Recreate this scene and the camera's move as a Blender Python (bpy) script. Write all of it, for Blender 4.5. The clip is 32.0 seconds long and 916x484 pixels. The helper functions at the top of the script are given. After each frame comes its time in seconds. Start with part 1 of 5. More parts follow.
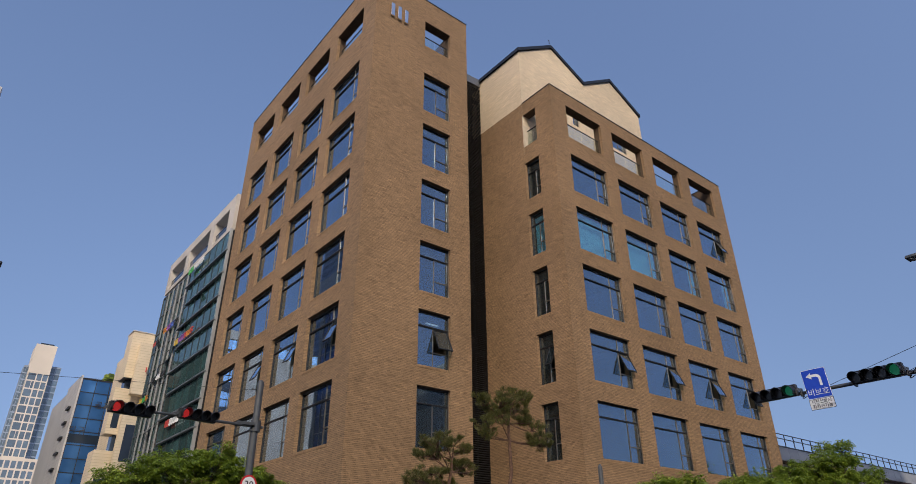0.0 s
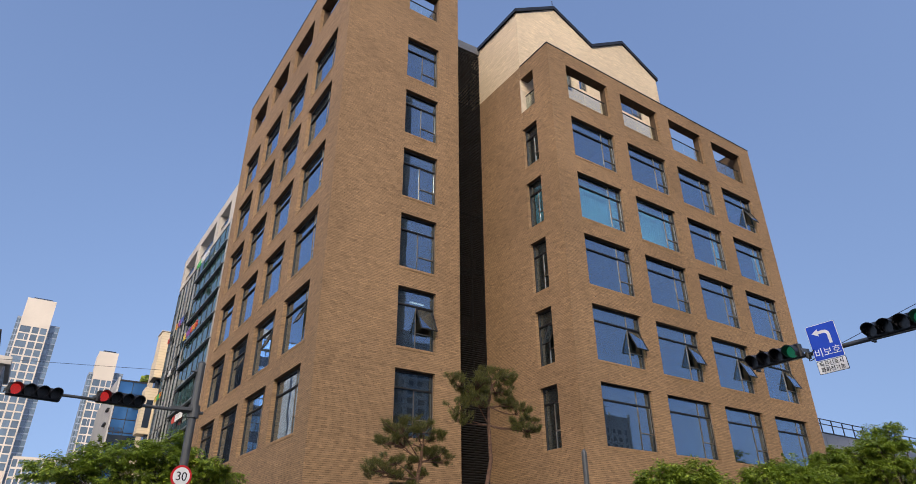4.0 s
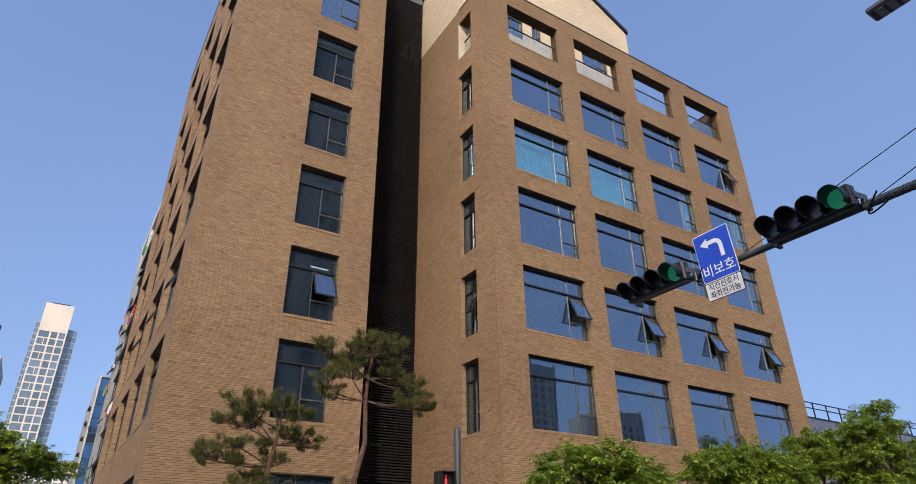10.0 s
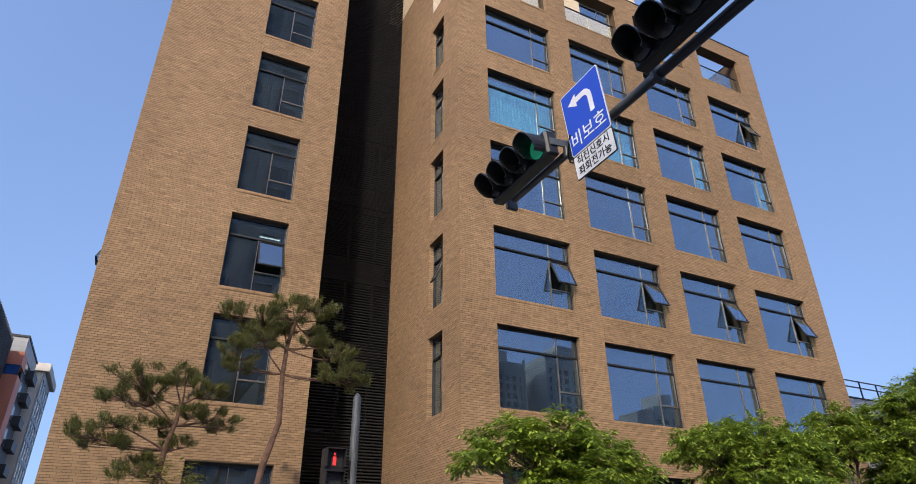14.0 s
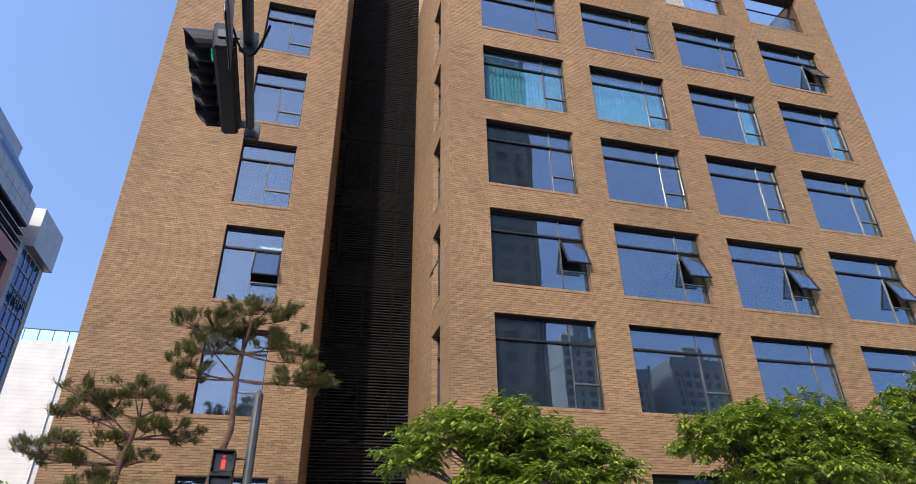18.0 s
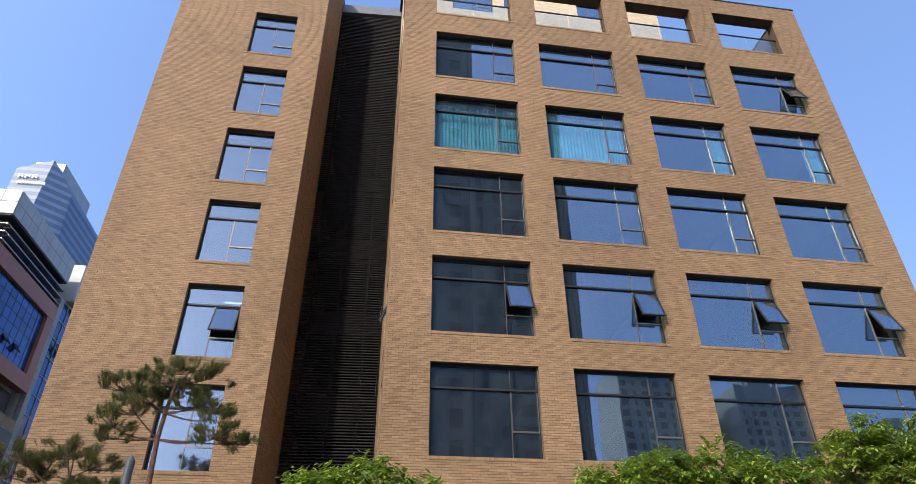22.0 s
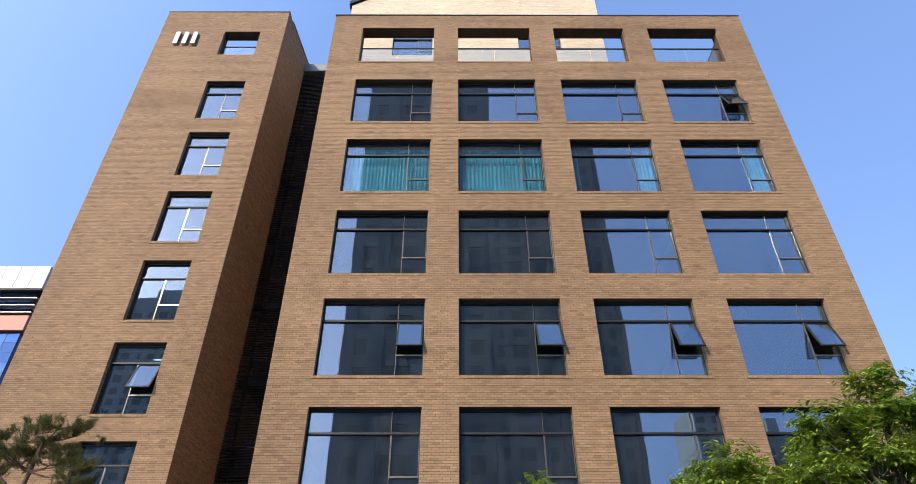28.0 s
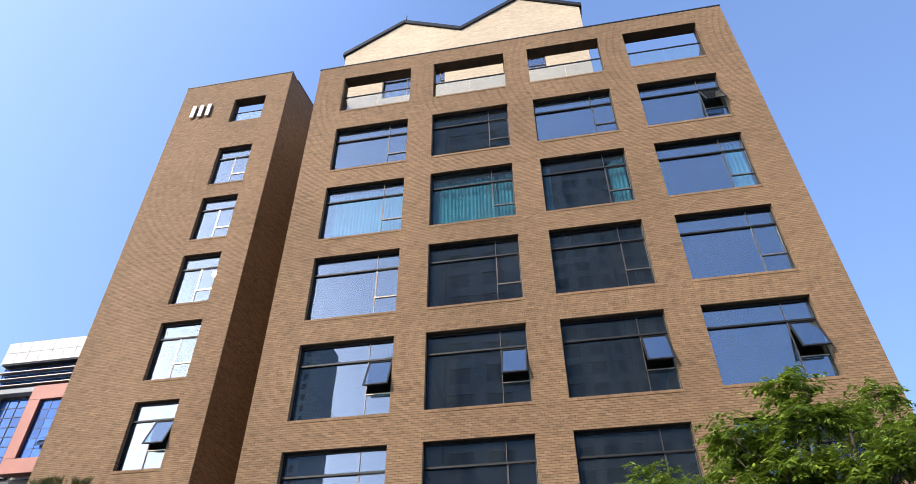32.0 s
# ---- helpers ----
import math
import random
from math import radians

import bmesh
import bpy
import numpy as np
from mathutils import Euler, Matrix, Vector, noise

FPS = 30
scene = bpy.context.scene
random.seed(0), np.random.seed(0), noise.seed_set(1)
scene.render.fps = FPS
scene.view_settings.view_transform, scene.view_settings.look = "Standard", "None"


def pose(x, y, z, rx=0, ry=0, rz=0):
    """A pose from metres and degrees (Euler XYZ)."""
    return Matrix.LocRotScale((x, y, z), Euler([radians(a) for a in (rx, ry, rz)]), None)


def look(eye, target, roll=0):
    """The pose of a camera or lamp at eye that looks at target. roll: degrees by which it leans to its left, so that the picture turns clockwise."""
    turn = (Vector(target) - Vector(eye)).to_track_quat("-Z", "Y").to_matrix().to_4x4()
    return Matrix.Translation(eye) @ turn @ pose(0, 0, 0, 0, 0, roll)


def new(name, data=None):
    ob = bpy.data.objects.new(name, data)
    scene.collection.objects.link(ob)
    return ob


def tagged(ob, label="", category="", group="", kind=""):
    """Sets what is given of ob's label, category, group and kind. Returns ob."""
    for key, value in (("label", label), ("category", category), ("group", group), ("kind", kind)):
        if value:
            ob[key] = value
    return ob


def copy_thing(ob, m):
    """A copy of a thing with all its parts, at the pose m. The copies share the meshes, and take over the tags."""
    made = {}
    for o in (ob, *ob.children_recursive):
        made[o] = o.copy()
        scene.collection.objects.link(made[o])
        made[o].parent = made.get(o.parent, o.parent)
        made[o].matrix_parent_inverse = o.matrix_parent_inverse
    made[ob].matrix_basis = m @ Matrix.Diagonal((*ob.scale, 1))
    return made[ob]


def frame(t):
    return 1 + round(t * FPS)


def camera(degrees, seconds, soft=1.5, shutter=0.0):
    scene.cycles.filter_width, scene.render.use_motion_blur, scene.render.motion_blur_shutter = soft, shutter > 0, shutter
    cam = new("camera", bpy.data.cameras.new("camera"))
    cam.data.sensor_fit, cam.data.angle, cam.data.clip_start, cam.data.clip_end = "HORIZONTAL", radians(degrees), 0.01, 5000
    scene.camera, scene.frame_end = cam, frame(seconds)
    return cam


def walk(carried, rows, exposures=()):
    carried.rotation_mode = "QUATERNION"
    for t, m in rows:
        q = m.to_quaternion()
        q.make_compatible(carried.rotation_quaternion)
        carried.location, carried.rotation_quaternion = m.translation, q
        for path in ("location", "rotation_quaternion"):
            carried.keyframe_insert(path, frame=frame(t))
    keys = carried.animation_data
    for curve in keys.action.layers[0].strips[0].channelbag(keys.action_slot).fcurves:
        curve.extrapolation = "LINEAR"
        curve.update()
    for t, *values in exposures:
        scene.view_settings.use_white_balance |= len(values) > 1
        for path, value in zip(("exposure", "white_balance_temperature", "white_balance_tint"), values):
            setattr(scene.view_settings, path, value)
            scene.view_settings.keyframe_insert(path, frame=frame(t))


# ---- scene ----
cam = camera(72.0, 32.0, soft=0.65)
PATH = [
    (0, (-0.168, 0.098, 1.813), (0.9480, 1.4779, 2.7352), -0.43),
    (0.5, (0.390, 0.155, 1.844), (1.4897, 1.5497, 2.7636), -0.42),
    (1, (1.004, 0.277, 1.863), (2.0823, 1.6892, 2.7817), -0.42),
    (1.5, (1.514, 0.354, 1.836), (2.5734, 1.7809, 2.7541), -0.37),
    (2, (2.026, 0.407, 1.796), (3.0713, 1.8439, 2.7140), -0.42),
    (2.5, (2.544, 0.461, 1.771), (3.5807, 1.9044, 2.6895), -0.50),
    (3, (3.089, 0.564, 1.776), (4.1140, 2.0147, 2.6948), -0.49),
    (3.5, (3.630, 0.645, 1.811), (4.6437, 2.1037, 2.7312), -0.42),
    (5.5, (5.943, 1.184, 1.995), (6.8792, 2.6939, 2.9143), -0.44),
    (6, (6.398, 1.235, 1.952), (7.3161, 2.7543, 2.8736), -0.44),
    (6.5, (6.859, 1.313, 1.921), (7.7665, 2.8366, 2.8466), -0.55),
    (7, (7.370, 1.469, 1.941), (8.2739, 2.9940, 2.8664), -0.67),
    (7.5, (7.915, 1.580, 1.949), (8.8185, 3.1049, 2.8756), -0.69),
    (8, (8.436, 1.661, 1.950), (9.3494, 3.1808, 2.8746), -0.65),
    (8.5, (9.026, 1.757, 1.969), (9.9566, 3.2655, 2.8953), -0.60),
    (9, (9.576, 1.863, 1.976), (10.5171, 3.3652, 2.9022), -0.63),
    (9.5, (10.142, 1.965, 1.983), (11.0863, 3.4662, 2.9072), -0.59),
    (10, (10.680, 2.104, 1.987), (11.6292, 3.6038, 2.9101), -0.52),
    (10.5, (11.291, 2.268, 2.000), (12.2348, 3.7694, 2.9242), -0.39),
    (11, (11.910, 2.472, 1.995), (12.8383, 3.9816, 2.9211), -0.23),
    (11.5, (12.455, 2.673, 1.981), (13.3636, 4.1942, 2.9092), -0.29),
    (12, (12.963, 2.855, 2.008), (13.8483, 4.3904, 2.9357), -0.40),
    (12.5, (13.526, 3.038, 1.974), (14.3865, 4.5865, 2.9030), -0.33),
    (13, (14.096, 3.160, 1.950), (14.9365, 4.7181, 2.8789), -0.42),
    (13.5, (14.673, 3.253, 1.936), (15.4988, 4.8206, 2.8643), -0.52),
    (14, (15.275, 3.302, 1.923), (16.0841, 4.8777, 2.8515), -0.46),
    (14.5, (15.872, 3.352, 1.933), (16.6646, 4.9354, 2.8629), -0.47),
    (16.5, (18.366, 3.420, 1.775), (19.0077, 5.0602, 2.7216), -0.54),
    (17, (18.936, 3.459, 1.801), (19.5224, 5.1160, 2.7539), -0.69),
    (17.5, (19.533, 3.522, 1.815), (20.0510, 5.1959, 2.7791), -0.66),
    (18, (20.033, 3.557, 1.815), (20.4835, 5.2439, 2.7908), -0.76),
    (18.5, (20.547, 3.510, 1.822), (20.9467, 5.2009, 2.8128), -0.68),
    (19, (20.984, 3.448, 1.906), (21.3489, 5.1378, 2.9112), -0.70),
    (19.5, (21.337, 3.270, 2.015), (21.6802, 4.9538, 3.0376), -0.78),
    (20, (21.719, 3.067, 2.074), (22.0505, 4.7480, 3.1063), -0.56),
    (20.5, (22.177, 2.853, 2.076), (22.4978, 4.5282, 3.1192), -0.63),
    (21, (22.742, 2.650, 2.117), (23.0445, 4.3234, 3.1694), -0.42),
    (21.5, (23.254, 2.480, 2.155), (23.5384, 4.1538, 3.2125), -0.52),
    (22, (23.860, 2.340, 2.179), (24.1179, 4.0142, 3.2417), -0.37),
    (22.5, (24.458, 2.223, 2.166), (24.6770, 3.9018, 3.2302), -0.30),
    (23, (25.019, 2.125, 2.169), (25.2052, 3.8074, 3.2336), -0.33),
    (23.5, (25.573, 2.112, 2.174), (25.7250, 3.7977, 3.2398), -0.28),
    (24, (26.137, 2.080, 2.158), (26.2575, 3.7617, 3.2329), -0.32),
    (24.5, (26.697, 2.050, 2.152), (26.7839, 3.7301, 3.2338), -0.25),
    (26.5, (28.757, 2.072, 2.130), (28.7752, 3.7147, 3.2704), -0.41),
    (27, (29.236, 2.162, 2.146), (29.2481, 3.7976, 3.2967), -0.33),
    (27.5, (29.771, 2.233, 2.130), (29.7809, 3.8575, 3.2963), -0.21),
    (28, (30.360, 2.254, 2.128), (30.3673, 3.8677, 3.3096), -0.12),
    (28.5, (30.940, 2.240, 2.149), (30.9522, 3.8423, 3.3460), -0.00),
    (29, (31.568, 2.228, 2.172), (31.5712, 3.8224, 3.3802), 0.14),
    (29.5, (32.237, 2.175, 2.168), (32.2167, 3.7624, 3.3849), 0.34),
    (30, (32.903, 2.157, 2.149), (32.8462, 3.7369, 3.3741), -0.01),
    (30.5, (33.500, 2.145, 2.153), (33.3928, 3.7184, 3.3834), -0.30),
    (31, (34.028, 2.217, 2.182), (33.8590, 3.7793, 3.4192), -0.55),
    (31.5, (34.516, 2.255, 2.224), (34.2826, 3.8080, 3.4620), -0.51),
    (32, (35.008, 2.231, 2.221), (34.7293, 3.7749, 3.4619), -0.45),
]
walk(cam, [(t, look(eye, target, roll)) for t, eye, target, roll in PATH],
     exposures=[(0.0, 0.07, 6950, 13), (3.0, 0.37, 6980, 13), (6.0, 0.40, 6900, 13), (9.0, 0.42, 6800, 12), (11.0, 0.66, 6780, 12), (13.0, 0.70, 6700, 12), (17.0, 0.86, 6500, 11), (23.0, 0.94, 6350, 11), (28.0, 0.97, 6320, 11), (32.0, 0.93, 6320, 11)])

# ---- sky and sun ----
SUN_WAY = Vector((4.2, 5.9, -4.7)).normalized()
world = bpy.data.worlds.new("sky")
scene.world = world
world.use_nodes = True
wn = world.node_tree
wn.nodes.clear()
sky = wn.nodes.new("ShaderNodeTexSky")
sky.sky_type, sky.sun_disc = "NISHITA", False
sky.sun_elevation = math.asin(-SUN_WAY.z)
sky.sun_rotation = math.atan2(-SUN_WAY.x, -SUN_WAY.y)
sky.air_density, sky.dust_density, sky.ozone_density = 1.7, 2.2, 4.0
back = wn.nodes.new("ShaderNodeBackground")
back.inputs["Strength"].default_value = 0.15
wout = wn.nodes.new("ShaderNodeOutputWorld")
where = wn.nodes.new("ShaderNodeTexCoord")
even = wn.nodes.new("ShaderNodeVectorMath")          # a hazy sky: even from the horizon upwards, brighter on the sun's side
even.operation = "MULTIPLY_ADD"
even.inputs[1].default_value, even.inputs[2].default_value = (1.0, 1.0, 0.62), (0.0, -0.32, 0.32)
wn.links.new(where.outputs["Generated"], even.inputs[0])
wn.links.new(even.outputs[0], sky.inputs[0])
haze = wn.nodes.new("ShaderNodeMix")
haze.data_type, haze.blend_type = "RGBA", "MULTIPLY"
haze.inputs[0].default_value, haze.inputs[7].default_value = 1.0, (0.955, 0.95, 1.12, 1)
wn.links.new(sky.outputs[0], haze.inputs[6])
wn.links.new(haze.outputs[2], back.inputs[0])
wn.links.new(back.outputs[0], wout.inputs[0])

sun = new("sun", bpy.data.lights.new("sun", "SUN"))
sun.data.energy, sun.data.angle, sun.data.color = 2.15, radians(0.6), (1.0, 0.93, 0.78)
sun.matrix_world = look((0, 0, 90), Vector((0, 0, 90)) + SUN_WAY)


# ---- materials ----
def nodes_of(name):
    m = bpy.data.materials.new(name)
    m.use_nodes = True
    t = m.node_tree
    return m, t, t.nodes["Principled BSDF"]


def add(t, kind, **values):
    n = t.nodes.new(kind)
    for key, value in values.items():
        n.inputs[key.replace("_", " ")].default_value = value
    return n


def ramp(t, source, stops):
    r = t.nodes.new("ShaderNodeValToRGB")
    el = r.color_ramp.elements
    while len(el) < len(stops):
        el.new(0.5)
    for e, (p, c) in zip(el, stops):
        e.position, e.color = p, (*c, 1)
    t.links.new(source, r.inputs[0])
    return r.outputs[0]


def mixed(t, a, b, factor, mode="MIX"):
    n = t.nodes.new("ShaderNodeMix")
    n.data_type, n.blend_type = "RGBA", mode
    for sock, v in ((n.inputs[0], factor), (n.inputs[6], a), (n.inputs[7], b)):
        if hasattr(v, "links"):
            t.links.new(v, sock)
        else:
            sock.default_value = v if isinstance(v, float) else (*v, 1)
    return n.outputs[2]


def position(t):
    return t.nodes.new("ShaderNodeNewGeometry").outputs["Position"]


def noise_of(t, scale, detail=4.0, vector=None):
    n = add(t, "ShaderNodeTexNoise", Scale=scale, Detail=detail)
    t.links.new(vector or position(t), n.inputs["Vector"])
    return n.outputs["Fac"]


def plain(name, color, rough=0.6, metal=0.0, vary=0.12, scale=3.0, bump=0.0):
    """A painted, metal or stone surface with two scales of variation."""
    m, t, p = nodes_of(name)
    dark = tuple(c * (1 - vary * 2) for c in color)
    light = tuple(min(1, c * (1 + vary)) for c in color)
    big = ramp(t, noise_of(t, scale), [(0.3, dark), (0.7, light)])
    fine = mixed(t, big, tuple(c * 0.85 for c in color), noise_of(t, scale * 14, 3.0))
    t.links.new(mixed(t, big, fine, 0.5), p.inputs["Base Color"])
    p.inputs["Roughness"].default_value = rough
    p.inputs["Metallic"].default_value = metal
    if bump:
        b = add(t, "ShaderNodeBump", Strength=bump, Distance=0.01)
        t.links.new(noise_of(t, scale * 20), b.inputs["Height"])
        t.links.new(b.outputs[0], p.inputs["Normal"])
    return m


def brick_material(name, base, spread, source):
    """Fired brick; each brick a shade of its own. source: 'island' for joined bricks, 'object' for single ones."""
    m, t, p = nodes_of(name)
    if source == "island":
        r = t.nodes.new("ShaderNodeNewGeometry").outputs["Random Per Island"]
    else:
        r = t.nodes.new("ShaderNodeObjectInfo").outputs["Random"]
    tone = ramp(t, r, [(0.0, tuple(c * (1 - spread * 1.6) for c in base)), (0.12, tuple(c * (1 - spread * 0.5) for c in base)),
                       (0.55, base), (0.9, tuple(c * (1 + spread * 0.6) for c in base)), (1.0, tuple(c * (1 + spread * 1.3) for c in base))])
    cloud = ramp(t, noise_of(t, 0.22, 3.0), [(0.3, (0.84, 0.82, 0.80)), (0.7, (1.08, 1.06, 1.05))])
    grain = ramp(t, noise_of(t, 60, 4.0), [(0.25, (0.9, 0.89, 0.88)), (0.75, (1.05, 1.05, 1.05))])
    flat = t.nodes.new("ShaderNodeVectorMath")
    flat.operation, flat.inputs[1].default_value = "MULTIPLY", (1.1, 1.1, 15.0)
    t.links.new(position(t), flat.inputs[0])
    streak = ramp(t, noise_of(t, 1.0, 3.0, flat.outputs[0]), [(0.3, (0.90, 0.90, 0.90)), (0.54, (0.99, 0.99, 0.99)), (0.72, (1.2, 1.2, 1.18))])
    c = mixed(t, mixed(t, mixed(t, tone, cloud, 1.0, "MULTIPLY"), streak, 1.0, "MULTIPLY"), grain, 1.0, "MULTIPLY")
    t.links.new(c, p.inputs["Base Color"])
    p.inputs["Roughness"].default_value = 0.85
    b = add(t, "ShaderNodeBump", Strength=0.2, Distance=0.004)
    t.links.new(noise_of(t, 90, 3.0), b.inputs["Height"])
    t.links.new(b.outputs[0], p.inputs["Normal"])
    return m


def glass_material(name, tint, gloss, index, film_share=1.0):
    """Coated architectural glass: tinted through, mirror-like towards grazing."""
    m, t, p = nodes_of(name)
    t.nodes.remove(p)
    tr = add(t, "ShaderNodeBsdfTransparent", Color=(*tint, 1))
    gl = add(t, "ShaderNodeBsdfGlossy", Color=(*gloss, 1), Roughness=0.0)
    lw = add(t, "ShaderNodeLayerWeight", Blend=0.5)
    fac = t.nodes.new("ShaderNodeMapRange")
    fac.inputs["To Min"].default_value, fac.inputs["To Max"].default_value = index, 1.0
    sharp = t.nodes.new("ShaderNodeMath")
    sharp.operation, sharp.inputs[1].default_value = "POWER", 3.0
    t.links.new(lw.outputs["Facing"], sharp.inputs[0])
    t.links.new(sharp.outputs[0], fac.inputs["Value"])
    wob = add(t, "ShaderNodeBump", Strength=0.06, Distance=0.05)
    t.links.new(noise_of(t, 0.55, 1.0), wob.inputs["Height"])
    t.links.new(wob.outputs[0], gl.inputs["Normal"])
    mx = t.nodes.new("ShaderNodeMixShader")
    t.links.new(fac.outputs[0], mx.inputs[0])
    t.links.new(tr.outputs[0], mx.inputs[1])
    t.links.new(gl.outputs[0], mx.inputs[2])
    dust = add(t, "ShaderNodeBsdfDiffuse", Color=(0.45, 0.50, 0.50, 1))
    tall = t.nodes.new("ShaderNodeVectorMath")
    tall.operation, tall.inputs[1].default_value = "MULTIPLY", (3.0, 3.0, 0.8)
    t.links.new(position(t), tall.inputs[0])
    film = ramp(t, noise_of(t, 1.0, 5.0, tall.outputs[0]), [(0.3, (0.008 * film_share,) * 3), (0.75, (0.042 * film_share,) * 3)])
    dusty = t.nodes.new("ShaderNodeMixShader")
    t.links.new(film, dusty.inputs[0])
    t.links.new(mx.outputs[0], dusty.inputs[1])
    t.links.new(dust.outputs[0], dusty.inputs[2])
    t.links.new(dusty.outputs[0], t.nodes["Material Output"].inputs[0])
    return m


BRICK_BASE = (0.300, 0.191, 0.101)
CREAM_BASE = (0.74, 0.62, 0.44)
M_BRICK = brick_material("brown_brick", BRICK_BASE, 0.165, "island")
M_BRICK_ONE = brick_material("brown_brick_single", BRICK_BASE, 0.165, "object")
M_MORTAR = plain("brown_mortar", (0.098, 0.061, 0.034), 0.95, 0, 0.15, 2.0)
M_CREAM = brick_material("cream_brick", CREAM_BASE, 0.08, "island")
M_CREAM_MORTAR = plain("cream_mortar", (0.55, 0.46, 0.34), 0.95, 0, 0.08, 2.0)
M_FRAME = plain("dark_window_frame", (0.012, 0.0125, 0.014), 0.55, 0.0, 0.15, 4.0)
M_BRONZE = plain("bronze_mullion", (0.27, 0.235, 0.20), 0.32, 0.75, 0.15, 4.0)
M_CAP = plain("dark_metal_flashing", (0.03, 0.032, 0.035), 0.45, 0.6, 0.15, 2.0)
M_GREYCAP = plain("grey_metal_cap", (0.16, 0.17, 0.18), 0.5, 0.4, 0.1, 2.0)
M_SOFFIT = plain("dark_soffit", (0.10, 0.065, 0.045), 0.9, 0, 0.12, 2.0)
M_GLASS = glass_material("tinted_window_glass", (0.62, 0.75, 0.80), (0.70, 0.84, 1.0), 0.15)
M_RAILGLASS = glass_material("railing_glass", (0.86, 0.90, 0.88), (0.9, 0.95, 1.0), 0.03, 0.3)
# room surfaces coloured dark, so the dim interiors lie in the base colour
M_ROOM = plain("shade_grey_room_wall", (0.06, 0.06, 0.06), 0.9, 0, 0.1, 1.0)
M_CEIL = plain("shade_grey_ceiling", (0.16, 0.16, 0.155), 0.9, 0, 0.05, 1.0)
M_CURTAIN = plain("teal_curtain_cloth", (0.40, 0.84, 0.84), 0.8, 0, 0.1, 3.0)
M_SLAT = plain("dark_louvre_slat", (0.011, 0.0095, 0.009), 0.7, 0.0, 0.2, 3.0)
# shaft lining near black: the dimness behind the louvres is in its colour
M_SHAFT = plain("shade_brown_shaft_panel", (0.028, 0.019, 0.015), 0.9, 0, 0.2, 1.0)
M_ASPHALT = plain("asphalt", (0.05, 0.05, 0.052), 0.9, 0, 0.2, 0.7, 0.3)
M_PAVING = plain("grey_paving", (0.32, 0.31, 0.29), 0.9, 0, 0.12, 1.0, 0.2)
M_WHITE = plain("brushed_steel_bar", (0.66, 0.65, 0.63), 0.16, 1.0, 0.04, 3.0)


# ---- building blocks ----
def part(name, bm, material, parent, label=""):
    """Links a bmesh (or a mesh) as one mesh object under a thing or part."""
    if isinstance(bm, bmesh.types.BMesh):
        me = bpy.data.meshes.new(name)
        bm.to_mesh(me)
        bm.free()
    else:
        me = bm
    if material:
        me.materials.clear()
        me.materials.append(material)
    ob = new(name, me)
    ob.parent = parent
    if label:
        ob["label"] = label
    return ob


def thing(name, label, category, at=(0, 0, 0), group="", kind="", turn=0.0):
    ob = new(name)
    ob.empty_display_size = 0.3
    ob.matrix_basis = pose(*at, 0, 0, turn)
    return tagged(ob, label, category, group, kind)


def box(bm, a, b):
    """A box from corner a to corner b."""
    (x0, y0, z0), (x1, y1, z1) = a, b
    v = [bm.verts.new(c) for c in ((x0, y0, z0), (x1, y0, z0), (x1, y1, z0), (x0, y1, z0), (x0, y0, z1), (x1, y0, z1), (x1, y1, z1), (x0, y1, z1))]
    for f in ((3, 2, 1, 0), (4, 5, 6, 7), (0, 1, 5, 4), (1, 2, 6, 5), (2, 3, 7, 6), (3, 0, 4, 7)):
        bm.faces.new([v[i] for i in f])
    return bm


def boxes(*pairs):
    bm = bmesh.new()
    for a, b in pairs:
        box(bm, a, b)
    return bm


def bevelled(bm, width=0.01):
    bmesh.ops.bevel(bm, geom=bm.edges[:], offset=width, segments=1, affect="EDGES")
    return bm


def tube(bm, a, b, r0, r1=None, sides=10):
    """A tapered round bar from a to b."""
    r1 = r0 if r1 is None else r1
    a, b = Vector(a), Vector(b)
    way = b - a
    m = Matrix.Translation((a + b) / 2) @ way.to_track_quat("Z", "Y").to_matrix().to_4x4()
    bmesh.ops.create_cone(bm, cap_ends=True, segments=sides, radius1=r0, radius2=r1, depth=way.length, matrix=m)
    return bm


def wire(pts, r, sides=6):
    """A thin bent cable as one unbroken tube."""
    bm = bmesh.new()
    rings = []
    for i, p in enumerate(pts):
        way = (Vector(pts[min(i + 1, len(pts) - 1)]) - Vector(pts[max(i - 1, 0)])).normalized()
        q = way.to_track_quat("Z", "Y")
        rings.append([bm.verts.new(Vector(p) + q @ Vector((r * math.cos(2 * math.pi * k / sides), r * math.sin(2 * math.pi * k / sides), 0))) for k in range(sides)])
    for a, b in zip(rings, rings[1:]):
        for k in range(sides):
            n = (k + 1) % sides
            bm.faces.new((a[k], a[n], b[n], b[k]))
    bm.faces.new(rings[0][::-1])
    bm.faces.new(rings[-1])
    return bm


def soup(name, verts, faces):
    me = bpy.data.meshes.new(name)
    me.from_pydata(verts, [], faces)
    me.update()
    return me


